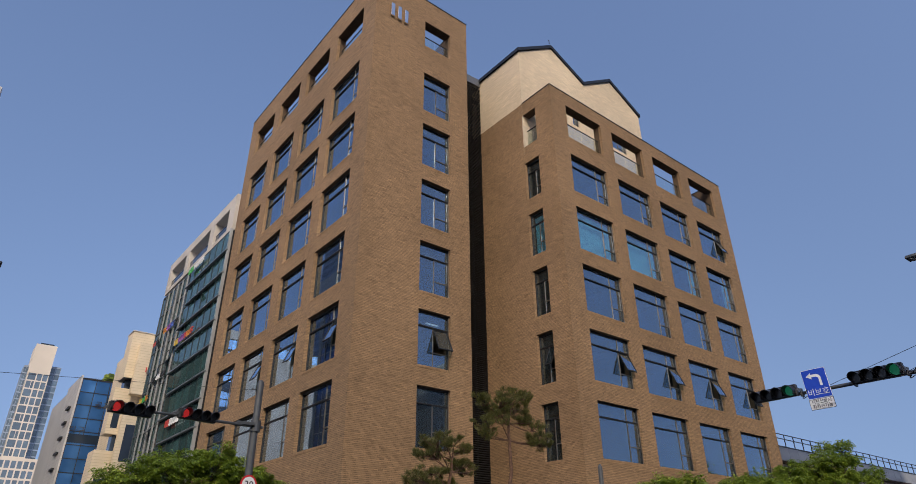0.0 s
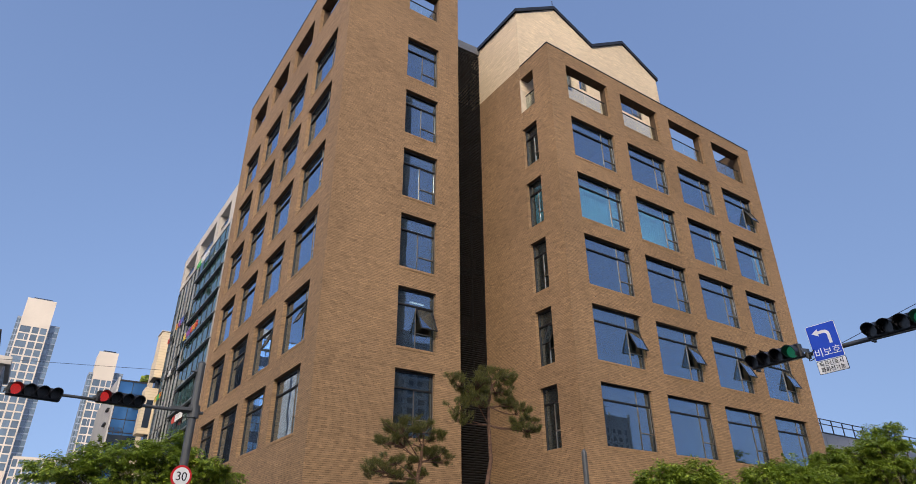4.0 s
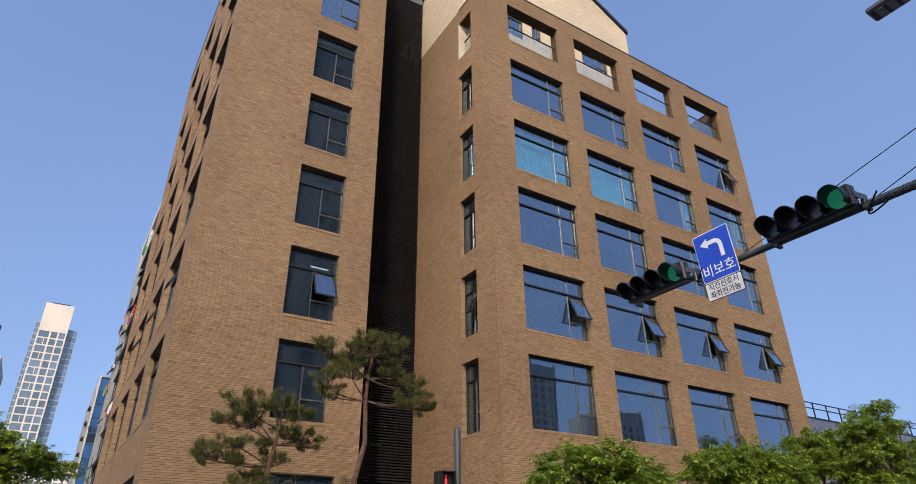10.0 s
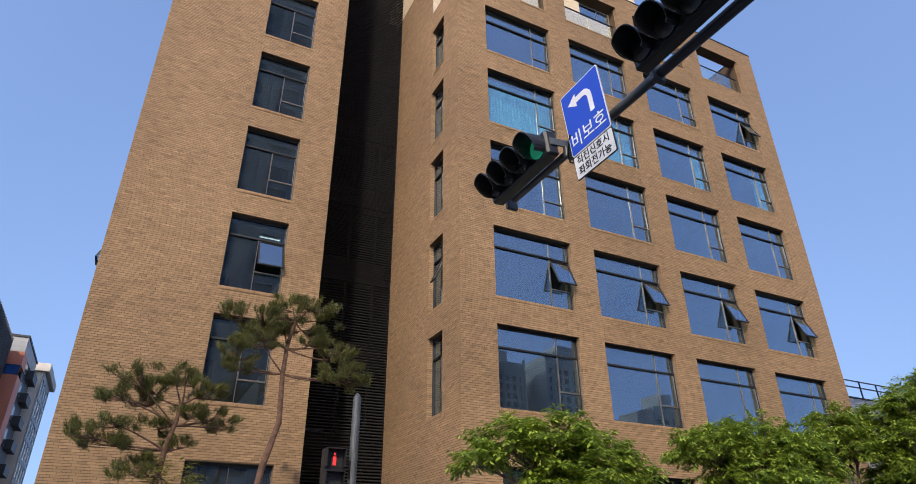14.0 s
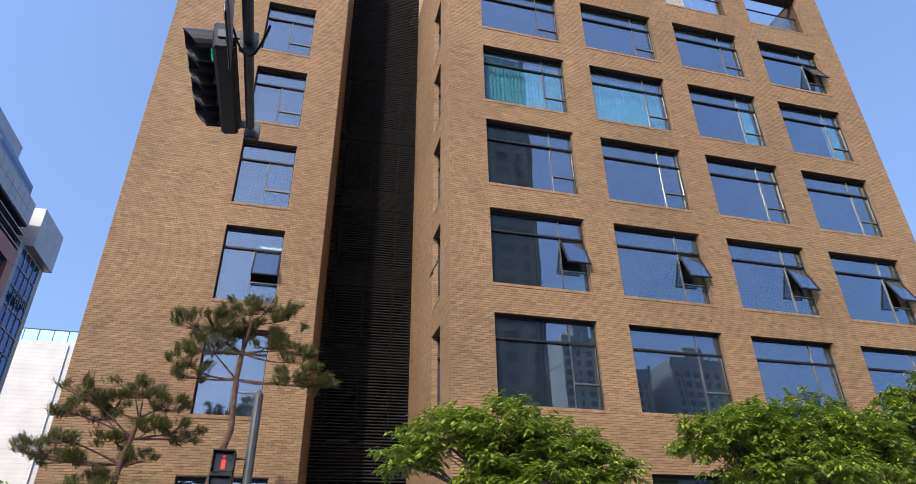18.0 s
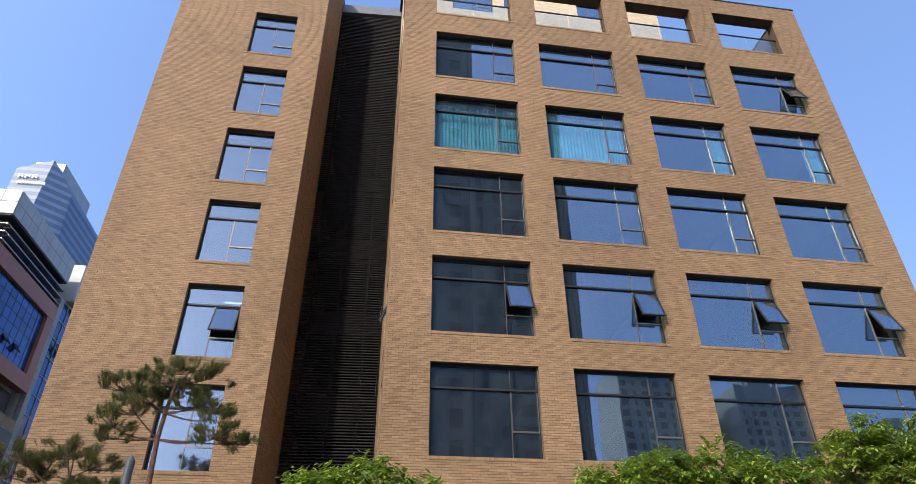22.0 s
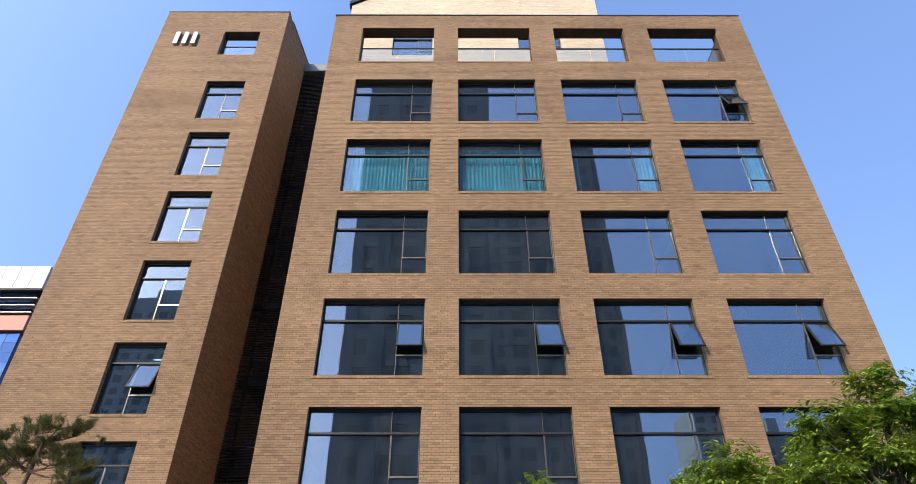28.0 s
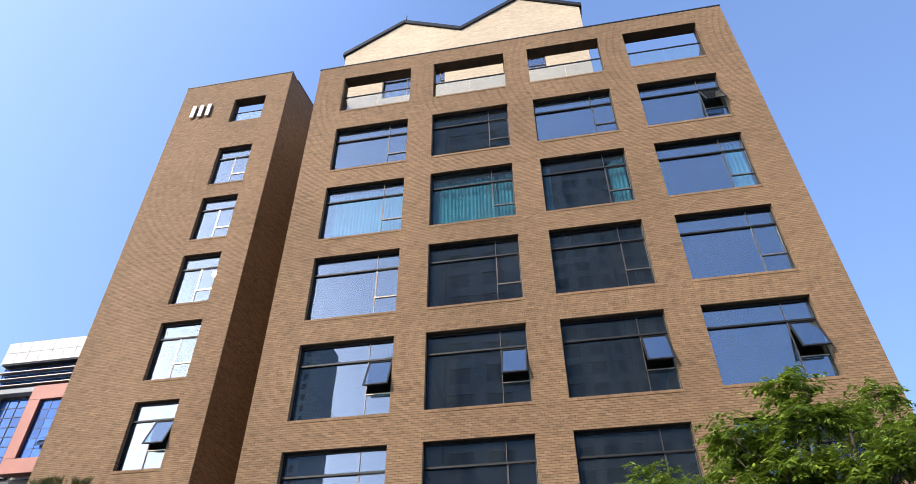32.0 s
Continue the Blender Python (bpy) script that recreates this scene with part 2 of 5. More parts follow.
def many_boxes(name, lows, highs, drop_back=True):
    """One mesh of boxes given by two arrays of corners; the hidden face at the greatest y is left out."""
    lo, hi = np.asarray(lows, float), np.asarray(highs, float)
    n = len(lo)
    pick = np.array([(0, 0, 0), (1, 0, 0), (1, 1, 0), (0, 1, 0), (0, 0, 1), (1, 0, 1), (1, 1, 1), (0, 1, 1)])
    v = np.where(pick[None] == 1, hi[:, None], lo[:, None]).reshape(-1, 3)
    f = [(3, 2, 1, 0), (4, 5, 6, 7), (0, 1, 5, 4), (1, 2, 6, 5), (3, 0, 4, 7)] + ([] if drop_back else [(2, 3, 7, 6)])
    f = (np.array(f)[None] + 8 * np.arange(n)[:, None, None]).reshape(-1, 4)
    me = bpy.data.meshes.new(name)
    me.vertices.add(len(v))
    me.vertices.foreach_set("co", v.ravel())
    me.loops.add(f.size)
    me.loops.foreach_set("vertex_index", f.ravel())
    me.polygons.add(len(f))
    me.polygons.foreach_set("loop_start", np.arange(len(f)) * 4)
    me.update(calc_edges=True)
    me.shade_flat()
    return me


def facing(origin, side):
    """A frame on a wall: x to the right as seen from outside, y into the wall, z up."""
    u, v = {"south": ((1, 0, 0), (0, 1, 0)), "west": ((0, -1, 0), (1, 0, 0)), "east": ((0, 1, 0), (-1, 0, 0)), "north": ((-1, 0, 0), (0, -1, 0))}[side]
    m = Matrix((u, v, (0, 0, 1))).transposed().to_4x4()
    m.translation = origin
    return m


def pierced(width, z0, z1, depth, holes):
    """A wall slab with openings (u0, u1, z0, z1) that go right through."""
    us = sorted({0.0, width, *[h[0] for h in holes], *[h[1] for h in holes]})
    zs = sorted({z0, z1, *[h[2] for h in holes], *[h[3] for h in holes]})
    solid = [[not any(h[0] - 1e-6 <= us[i] and us[i + 1] <= h[1] + 1e-6 and h[2] - 1e-6 <= zs[j] and zs[j + 1] <= h[3] + 1e-6 for h in holes)
              for j in range(len(zs) - 1)] for i in range(len(us) - 1)]
    bm = bmesh.new()
    known = {}

    def vert(i, y, j):
        key = (i, y, j)
        if key not in known:
            known[key] = bm.verts.new((us[i], y, zs[j]))
        return known[key]

    def is_solid(i, j):
        return 0 <= i < len(us) - 1 and 0 <= j < len(zs) - 1 and solid[i][j]

    for i in range(len(us) - 1):
        for j in range(len(zs) - 1):
            if not solid[i][j]:
                continue
            bm.faces.new([vert(i, 0, j), vert(i + 1, 0, j), vert(i + 1, 0, j + 1), vert(i, 0, j + 1)])
            bm.faces.new([vert(i, depth, j + 1), vert(i + 1, depth, j + 1), vert(i + 1, depth, j), vert(i, depth, j)])
            if not is_solid(i - 1, j):
                bm.faces.new([vert(i, 0, j), vert(i, 0, j + 1), vert(i, depth, j + 1), vert(i, depth, j)])
            if not is_solid(i + 1, j):
                bm.faces.new([vert(i + 1, 0, j), vert(i + 1, depth, j), vert(i + 1, depth, j + 1), vert(i + 1, 0, j + 1)])
            if not is_solid(i, j - 1):
                bm.faces.new([vert(i, 0, j), vert(i, depth, j), vert(i + 1, depth, j), vert(i + 1, 0, j)])
            if not is_solid(i, j + 1):
                bm.faces.new([vert(i, 0, j + 1), vert(i + 1, 0, j + 1), vert(i + 1, depth, j + 1), vert(i, depth, j + 1)])
    return bm


BRICK_L, BRICK_H, JOINT, PROUD = 0.215, 0.078, 0.013, 0.005


def brick_spans(width, z, holes, ends):
    """Free stretches of one course at height z: (u0, u1, opening on the left, opening on the right)."""
    cuts = sorted((h[0], h[1]) for h in holes if h[2] < z + BRICK_H * 0.5 < h[3])
    spans, u, left = [], 0.0, False
    for a, b in cuts:
        if a > u + 1e-6:
            spans.append((u, a, left, True))
        u, left = b, True
    if u < width - 1e-6:
        spans.append((u, width, left, False))
    return [(a - (0 if l else ends[0]), b + (0 if r else ends[1]), l, r) for a, b, l, r in spans]


def lay_bricks(width, z0, z1, holes, ends=(PROUD, PROUD), reveal=0.2, cut=None):
    """Corners of all bricks of a wall in running bond, with deep bricks at the jambs. cut(u, z): False where there is none."""
    lows, highs = [], []
    rng = np.random.default_rng(7)
    k, z = 0, z0
    while z + BRICK_H <= z1 + 0.02:
        for a, b, l, r in brick_spans(width, z, holes, ends):
            start = a - ((k * 0.5 + rng.uniform(0.0, 0.2)) % 1.0) * (BRICK_L + JOINT)
            u = start
            while u < b - 0.01:
                lo, hi = max(u, a), min(u + BRICK_L + JOINT - 0.008, b)
                lo, hi = a if lo - a < 0.046 else lo, b if b - hi < 0.046 else hi
                if hi - lo > 0.038 and u > a - BRICK_L - JOINT + 0.046 and u < b - 0.038 and (cut is None or cut((lo + hi) / 2, z + BRICK_H / 2)):
                    at_left, at_right = l and lo <= a + 1e-4, r and hi >= b - 1e-4
                    deep = reveal if at_left or at_right else 0.004
                    jit = rng.uniform(-0.0004, 0.0004)
                    lows.append((lo - (0.006 if at_left else 0), -PROUD + jit, z + JOINT * 0.5))
                    highs.append((hi + (0.006 if at_right else 0), deep, z + BRICK_H - JOINT * 0.5))
                u += BRICK_L + JOINT
        k += 1
        z += BRICK_H
    return lows, highs

# ---- ground ----
def sheet(name, x0, y0, x1, y1, z, material, thick=0.0):
    bm = boxes(((x0, y0, z - max(thick, 0.02)), (x1, y1, z)))
    return part(name, bm, material, None)


tagged(sheet("ground", -2500, -2500, 2500, 2500, 0.0, M_ASPHALT, 0.5), "dark grey asphalt ground reaching to the horizon", "ground", kind="structure")
tagged(sheet("pavement", 10.0, 13.2, 60.0, 60.0, 0.15, M_PAVING, 0.14), "grey paved pavement round the brick office building", "pavement", kind="structure")
tagged(sheet("kerb", 9.8, 13.0, 60.0, 13.198, 0.16, M_GREYCAP, 0.155), "grey granite kerb along the pavement", "kerb", kind="structure")
tagged(sheet("pavement", -60.0, -30.0, 60.0, -2.2, 0.15, M_PAVING, 0.14), "grey paved pavement across the road", "pavement", kind="structure")
tagged(sheet("pavement", -40.0, 13.2, -6.0, 160.0, 0.15, M_PAVING, 0.14), "grey paved pavement before the glass shops", "pavement", kind="structure")

# ---- the brick office building ----
STOREY, HEAD, SILL = 3.87, 9.55, 6.63
X0, X1, Y0, TOP = 24.41, 44.45, 20.95, 29.79          # front block
TX0, TX1, TY0, TTOP, TBACK = 13.31, 20.45, 24.54, 35.42, 44.1   # tower
LINK_Y, WALL = 27.75, 0.6
rows_of = [(6.63, 9.54), (10.55, 13.40), (14.43, 17.33), (18.26, 21.17), (22.19, 24.94)]
office = thing("office_building", "brown brick office building with dark windows and cream brick penthouse", "building", (0, 0, 0))


def oriented(ob, m):
    ob.matrix_basis = m
    return ob


def wall_with_bricks(name, m, width, z0, z1, holes, ends, singles=None, depth=WALL, mats=None, cut=None, reveal=0.2):
    """A wall slab of mortar with real bricks on it, all under the office. singles: bricks inside this stretch are objects of their own."""
    mortar, brick_m, one_m = mats or (M_MORTAR, M_BRICK, M_BRICK_ONE)
    w = oriented(part("wall", pierced(width, z0, z1, depth, holes), mortar, office, name), m)
    lows, highs = lay_bricks(width, z0, z1, holes, ends, reveal, cut)
    lows, highs = np.array(lows), np.array(highs)
    chosen = np.zeros(len(lows), bool)
    if singles:
        a, b, c, d = singles
        chosen = (lows[:, 0] > a) & (highs[:, 0] < b) & (lows[:, 2] > c) & (highs[:, 2] < d)
        chosen &= np.cumsum(chosen) <= 290
    rest = part("brickwork", many_boxes("brickwork", lows[~chosen], highs[~chosen]), brick_m, w)
    rest["kind"] = "stuff"
    single_bricks.append((w, lows[chosen], highs[chosen], one_m))
    return w


single_bricks = []


def lay_single_bricks():
    """The nearest bricks as objects of their own; alike ones share a mesh."""
    shared = {}
    for w, lows, highs, material in single_bricks:
        for lo, hi in zip(lows, highs):
            size = tuple(np.round(hi - lo, 2))
            if size not in shared:
                me = many_boxes("brick", [(0, 0, 0)], [tuple(hi - lo)])
                me.materials.append(material)
                shared[size] = me
            ob = new("brick", shared[size])
            ob.parent = w
            ob.matrix_basis = Matrix.Translation(tuple(lo))


def sill_bricks(u0, u1, z, v0=-0.025, v1=0.26, step=0.076):
    n = max(1, int(round((u1 - u0 + 0.1) / step)))
    d = (u1 - u0 + 0.1) / n
    lows = [(u0 - 0.05 + i * d + 0.006, v0, z - 0.10) for i in range(n)]
    highs = [(u0 - 0.05 + (i + 1) * d - 0.006, v1, z) for i in range(n)]
    return many_boxes("sill", lows, highs, False)


def window(m, u0, u1, z0, z1, mull, sash_low, is_open=0.0, transom=0.272, sill=True, split_top=True):
    """One fixed-and-awning window in its opening. mull: share of the width at the upright bar; sash_low: share of the height where the sash ends;
    is_open: degrees by which the awning sash stands open."""
    w, h, v = u1 - u0, z1 - z0, 0.20
    bar = 0.055
    um, zt = u0 + w * mull, z1 - h * transom
    zs = z1 - h * sash_low
    fr = boxes(((u0, v, z0), (u0 + bar, v + 0.12, z1)), ((u1 - bar, v, z0), (u1, v + 0.12, z1)),
               ((u0 + bar, v, z1 - 0.10), (u1 - bar, v + 0.12, z1)), ((u0 + bar, v, z0), (u1 - bar, v + 0.12, z0 + 0.05)))
    frame_ob = oriented(part("window", fr, M_FRAME, office), m)
    part("transom", bevelled(boxes(((u0 + bar, v - 0.02, zt - 0.035), (u1 - bar, v + 0.10, zt + 0.035))), 0.006), M_FRAME, frame_ob)
    bars = [((um - 0.009, v + 0.01, z0 + 0.05), (um + 0.009, v + 0.09, zt - 0.035))]
    if split_top:
        bars.append(((um - 0.009, v + 0.01, zt + 0.035), (um + 0.009, v + 0.09, z1 - 0.10)))
    part("mullion", boxes(*bars), M_BRONZE, frame_ob)
    g0, g1 = v + 0.05, v + 0.058
    part("pane", boxes(((u0 + bar, g0, z0 + 0.05), (um - 0.018, g1, zt - 0.035))), M_GLASS, frame_ob)
    for a, b in ((u0 + bar, um - 0.018), (um + 0.018, u1 - bar)) if split_top else ((u0 + bar, u1 - bar),):
        part("pane", boxes(((a, g0, zt + 0.035), (b, g1, z1 - 0.10))), M_GLASS, frame_ob)
    part("pane", boxes(((um + 0.018, g0, z0 + 0.05), (u1 - bar, g1, zs - 0.02))), M_GLASS, frame_ob)
    part("rail", boxes(((um + 0.018, v + 0.01, zs - 0.02), (u1 - bar, v + 0.09, zs + 0.02))), M_BRONZE, frame_ob)
    # awning sash, hung at the transom
    sw, sh = (u1 - bar) - (um + 0.018), zt - 0.035 - (zs + 0.02)
    s = 0.05 if is_open else 0.016
    rim = boxes(((0, 0, -sh), (s, 0.05, 0)), ((sw - s, 0, -sh), (sw, 0.05, 0)), ((s, 0, -s), (sw - s, 0.05, 0)), ((s, 0, -sh), (sw - s, 0.05, -sh + s)))
    hinge = Matrix.Translation((um + 0.018, v + 0.02, zt - 0.035)) @ Matrix.Rotation(radians(-is_open), 4, "X")
    part("sash", rim, M_FRAME if is_open else M_BRONZE, frame_ob).matrix_basis = hinge
    part("pane", boxes(((s, 0.02, -sh + s), (sw - s, 0.03, -s))), M_GLASS, frame_ob).matrix_basis = hinge
    if is_open:
        part("handle", boxes(((sw * 0.5 - 0.06, 0.05, -sh + 0.005), (sw * 0.5 + 0.06, 0.08, -sh + 0.04))), M_FRAME, frame_ob).matrix_basis = hinge
    part("jamb_trim", boxes(((u1 - 0.03, v - 0.045, z0 + 0.02), (u1 - 0.012, v - 0.001, z1 - 0.02))), M_BRONZE, frame_ob, "thin bronze channel along the jamb")
    if sill:
        part("sill", sill_bricks(u0, u1, z0), M_BRICK, frame_ob)["kind"] = "stuff"
    return frame_ob


def terrace_rail(m, u0, u1, z0, z1, v=0.36):
    r = oriented(part("railing", bevelled(boxes(((u0, v - 0.03, z1 - 0.06), (u1, v + 0.03, z1))), 0.008), M_FRAME, office, "dark metal handrail over a glass panel"), m)
    third = (u1 - u0) / 2
    for i in range(2):
        part("pane", boxes(((u0 + i * third + 0.02, v - 0.006, z0 + 0.02), (u0 + (i + 1) * third - 0.02, v + 0.006, z1 - 0.06))), M_RAILGLASS, r)
    part("base_rail", boxes(((u0, v - 0.02, z0), (u1, v + 0.02, z0 + 0.05))), M_FRAME, r)


def capping(m, width, z, depth, over=0.03):
    oriented(part("parapet_cap", boxes(((-over, -over, z), (width + over, depth + over, z + 0.07))), M_CAP, office, "thin dark metal capping"), m)


# front wall of the block
MB = facing((X0, Y0, 0), "south")
cols = [(a - X0, b - X0) for a, b in ((25.82, 29.32), (30.46, 33.96), (35.10, 38.54), (39.70, 43.10))]
front_holes = [(a, b, lo, hi) for a, b in cols for lo, hi in rows_of] + [(a, b, 26.22, 28.80) for a, b in cols] + [(a, b, 0.9, 4.85) for a, b in cols]
wall_with_bricks("brown brick front wall", MB, X1 - X0, 0.15, TOP, front_holes, (PROUD, PROUD), (0.2, 6.8, 5.2, 6.55))
capping(MB, X1 - X0, TOP, WALL)
for i, (a, b) in enumerate(cols):
    for k, (lo, hi) in enumerate(rows_of):
        is_open = {1: 24, 4: 24 if i == 3 else 0}.get(k, 0)
        window(MB, a, b, lo, hi, 0.735, 0.715, is_open)
    terrace_rail(MB, a, b, 26.22, 27.68)
    oriented(part("sill", sill_bricks(a, b, 26.22), M_BRICK, office), MB)["kind"] = "stuff"
    window(MB, a, b, 0.9, 4.85, 0.735, 0.5)

# west wall of the block, with the slim windows
MW = facing((X0, LINK_Y, 0), "west")
ws0, ws1 = LINK_Y - 23.59, LINK_Y - 22.34
west_holes = [(ws0, ws1, lo, hi) for lo, hi in rows_of] + [(ws0, ws1, 26.22, 28.80)]
wall_with_bricks("brown brick side wall", MW, LINK_Y - Y0 - 0.0, 0.15, TOP, west_holes, (0.0, 0.0))
for k, (lo, hi) in enumerate(rows_of):
    window(MW, ws0, ws1, lo, hi, 0.55, 0.715, 24 if k == 1 else 0, split_top=False)
terrace_rail(MW, ws0, ws1, 26.22, 27.68)
capping(facing((X0, 23.47, 0), "west"), 23.47 - Y0 - WALL - 0.04, TOP, WALL)
# plain east and back walls, floors and rooms
part("wall", boxes(((X1 - WALL, Y0 + WALL, 0.15), (X1, 40.0, TOP))), M_MORTAR, office)
part("wall", boxes(((X0 + WALL, 39.6, 0.15), (X1 - WALL, 40.0, TOP - 4))), M_MORTAR, office)
capping(facing((X1 - WALL, Y0 + WALL + 0.05, 0), "south"), WALL, TOP, 18)
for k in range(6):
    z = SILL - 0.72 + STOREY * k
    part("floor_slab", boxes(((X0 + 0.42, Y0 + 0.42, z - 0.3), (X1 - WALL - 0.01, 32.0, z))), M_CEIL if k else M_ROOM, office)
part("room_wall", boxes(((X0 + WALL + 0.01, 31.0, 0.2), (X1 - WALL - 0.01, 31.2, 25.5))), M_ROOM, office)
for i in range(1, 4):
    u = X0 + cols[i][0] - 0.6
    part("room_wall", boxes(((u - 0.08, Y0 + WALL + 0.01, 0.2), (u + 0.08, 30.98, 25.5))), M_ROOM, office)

# cream penthouse with two gables
PY, PX1 = 23.5, 38.42
profile = [(0.0, 34.55), (3.52, 37.02), (7.02, 35.32), (10.52, 37.57), (PX1 - X0, 35.65)]


def gable_z(u):
    for (a, za), (b, zb) in zip(profile, profile[1:]):
        if u <= b:
            return za + (zb - za) * (u - a) / (b - a)
    return profile[-1][1]


PW = [(26.92, 29.1, 30.0, 32.3), (29.68, 30.5, 30.65, 32.3), (33.75, 36.1, 30.65, 32.3)]
MP = facing((X0, PY, 0), "south")
pent = [(a - X0, b - X0, c, d) for a, b, c, d in PW]
bm = pierced(PX1 - X0, 25.6, 34.5, 0.4, pent)
vs = [bm.verts.new((u, y, z)) for y in (0.0, 0.4) for u, z in [(0, 34.5), *profile, (PX1 - X0, 34.5)]]
n = len(profile) + 2
bm.faces.new(vs[:n][::-1])
bm.faces.new(vs[n:])
oriented(part("wall", bm, M_CREAM_MORTAR, office, "cream brick penthouse wall with gables"), MP)
lows, highs = lay_bricks(PX1 - X0, 28.0, 38.0, pent, (PROUD, PROUD), 0.1, lambda u, z: z < gable_z(u) - 0.12)
ob = oriented(part("brickwork", many_boxes("brickwork", lows, highs), M_CREAM, office), MP)
ob["kind"] = "stuff"
for a, b, c, d in pent:
    window(MP, a, b, c, d, 0.62, 0.7, 0, 0.28, False)
MPW = facing((X0, 40.0, 0), "west")
oriented(part("wall", boxes(((0, 0, TOP), (40.0 - PY - 0.01, 0.4, 34.58))), M_CREAM_MORTAR, office, "cream brick side wall"), MPW)
lows, highs = lay_bricks(40.0 - PY, TOP + 0.02, 34.5, [], (0, 0))
ob = oriented(part("brickwork", many_boxes("brickwork", lows, highs), M_CREAM, office), MPW)
ob["kind"] = "stuff"
part("wall", boxes(((PX1 - 0.4, PY + 0.41, 25.6), (PX1, 40, 35.6))), M_CREAM_MORTAR, office)
# pitched dark roof with its raking edge
bm = bmesh.new()
under = [(u + (-0.15 if i == 0 else 0.15 if i == len(profile) - 1 else 0), z - 0.02) for i, (u, z) in enumerate(profile)]
ring = under + [(u, z + 0.28) for u, z in reversed(under)]
a = [bm.verts.new((X0 + u, PY - 0.12, z)) for u, z in ring]
b = [bm.verts.new((X0 + u, 40.2, z)) for u, z in ring]
for i in range(len(under) - 1):
    j = len(ring) - 1 - i
    bm.faces.new((a[i], a[i + 1], a[j - 1], a[j]))
for i in range(len(ring)):
    k = (i + 1) % len(ring)
    bm.faces.new((a[k], a[i], b[i], b[k]))
part("roof", bm, M_CAP, office, "dark metal gabled roof with black raking edge")
part("vent_pipe", tube(bmesh.new(), (28.0, PY + 0.1, 37.6), (28.0, PY + 0.1, 38.0), 0.03), M_CAP, office)

# the link with its louvres, set askew between tower and block
LA, LB = Vector((20.82, 27.95, 0)), Vector((X0, 27.75, 0))
LINK_L = (LB - LA).length
ML_ = Matrix.Translation(LA) @ Matrix.Rotation(math.atan2(LB.y - LA.y, LB.x - LA.x), 4, "Z")
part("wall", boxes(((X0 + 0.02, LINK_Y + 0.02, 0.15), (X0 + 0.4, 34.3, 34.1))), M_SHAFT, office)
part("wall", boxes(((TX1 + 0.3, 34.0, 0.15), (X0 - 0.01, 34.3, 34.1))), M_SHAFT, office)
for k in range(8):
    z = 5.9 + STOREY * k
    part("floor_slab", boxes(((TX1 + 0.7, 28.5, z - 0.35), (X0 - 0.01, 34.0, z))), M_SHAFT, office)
    part("parapet", boxes(((TX1 + 0.8, 28.6, z), (X0 - 0.02, 28.7, z + 1.0))), M_SHAFT, office, "brown spandrel panel behind the louvres, colour darkened for shade")
    oriented(part("louvre_beam", boxes(((0, 0.2, z - 0.35), (LINK_L, 0.32, z - 0.05))), M_SLAT, office), ML_)
oriented(part("link_cap", boxes(((-0.02, -0.08, 34.15), (LINK_L - 0.02, 3.2, 34.82))), M_GREYCAP, office, "grey metal capping over the louvres"), ML_)
slat_mesh = bevelled(boxes(((0, -0.03, -0.022), (LINK_L - 0.02, 0.06, 0.022))), 0.006)
slat_me = bpy.data.meshes.new("slat")
slat_mesh.to_mesh(slat_me)
slat_mesh.free()
slat_me.materials.append(M_SLAT)
screen = oriented(part("louvre_screen", boxes(*[((0.35 + 1.2 * i, 0.08, 0.3), (0.45 + 1.2 * i, 0.18, 34.1)) for i in range(4)]), M_SLAT, office, "dark horizontal metal louvres"), ML_)
for k in range(277):
    ob = new("slat", slat_me)
    ob.parent = screen
    ob.matrix_basis = pose(0.0, 0, 0.75 + 0.12 * k, 25)

# tower: front, west and east walls
MT = facing((TX0, TY0, 0), "south")
tu0, tu1 = 17.0 - TX0, 19.07 - TX0
tower_rows = [(6.75 + 3.9 * k, 9.66 + 3.9 * k) for k in range(6)]
t_holes = [(tu0, tu1, lo, hi) for lo, hi in tower_rows] + [(tu0, tu1, 31.4, 33.5), (16.95 - TX0, 19.6 - TX0, 0.9, 4.95)]
wall_with_bricks("brown brick tower front", MT, TX1 - TX0, 0.15, TTOP, t_holes, (PROUD, PROUD), (0.3, 2.6, 4.5, 6.9))
capping(MT, TX1 - TX0, TTOP, WALL)
for k, (lo, hi) in enumerate(tower_rows):
    window(MT, tu0, tu1, lo, hi, 0.53, 0.715, 24 if k == 1 else 0, split_top=False)
terrace_rail(MT, tu0, tu1, 31.4, 32.6)
window(MT, 16.95 - TX0, 19.6 - TX0, 0.9, 4.95, 0.5, 0.6, 0)

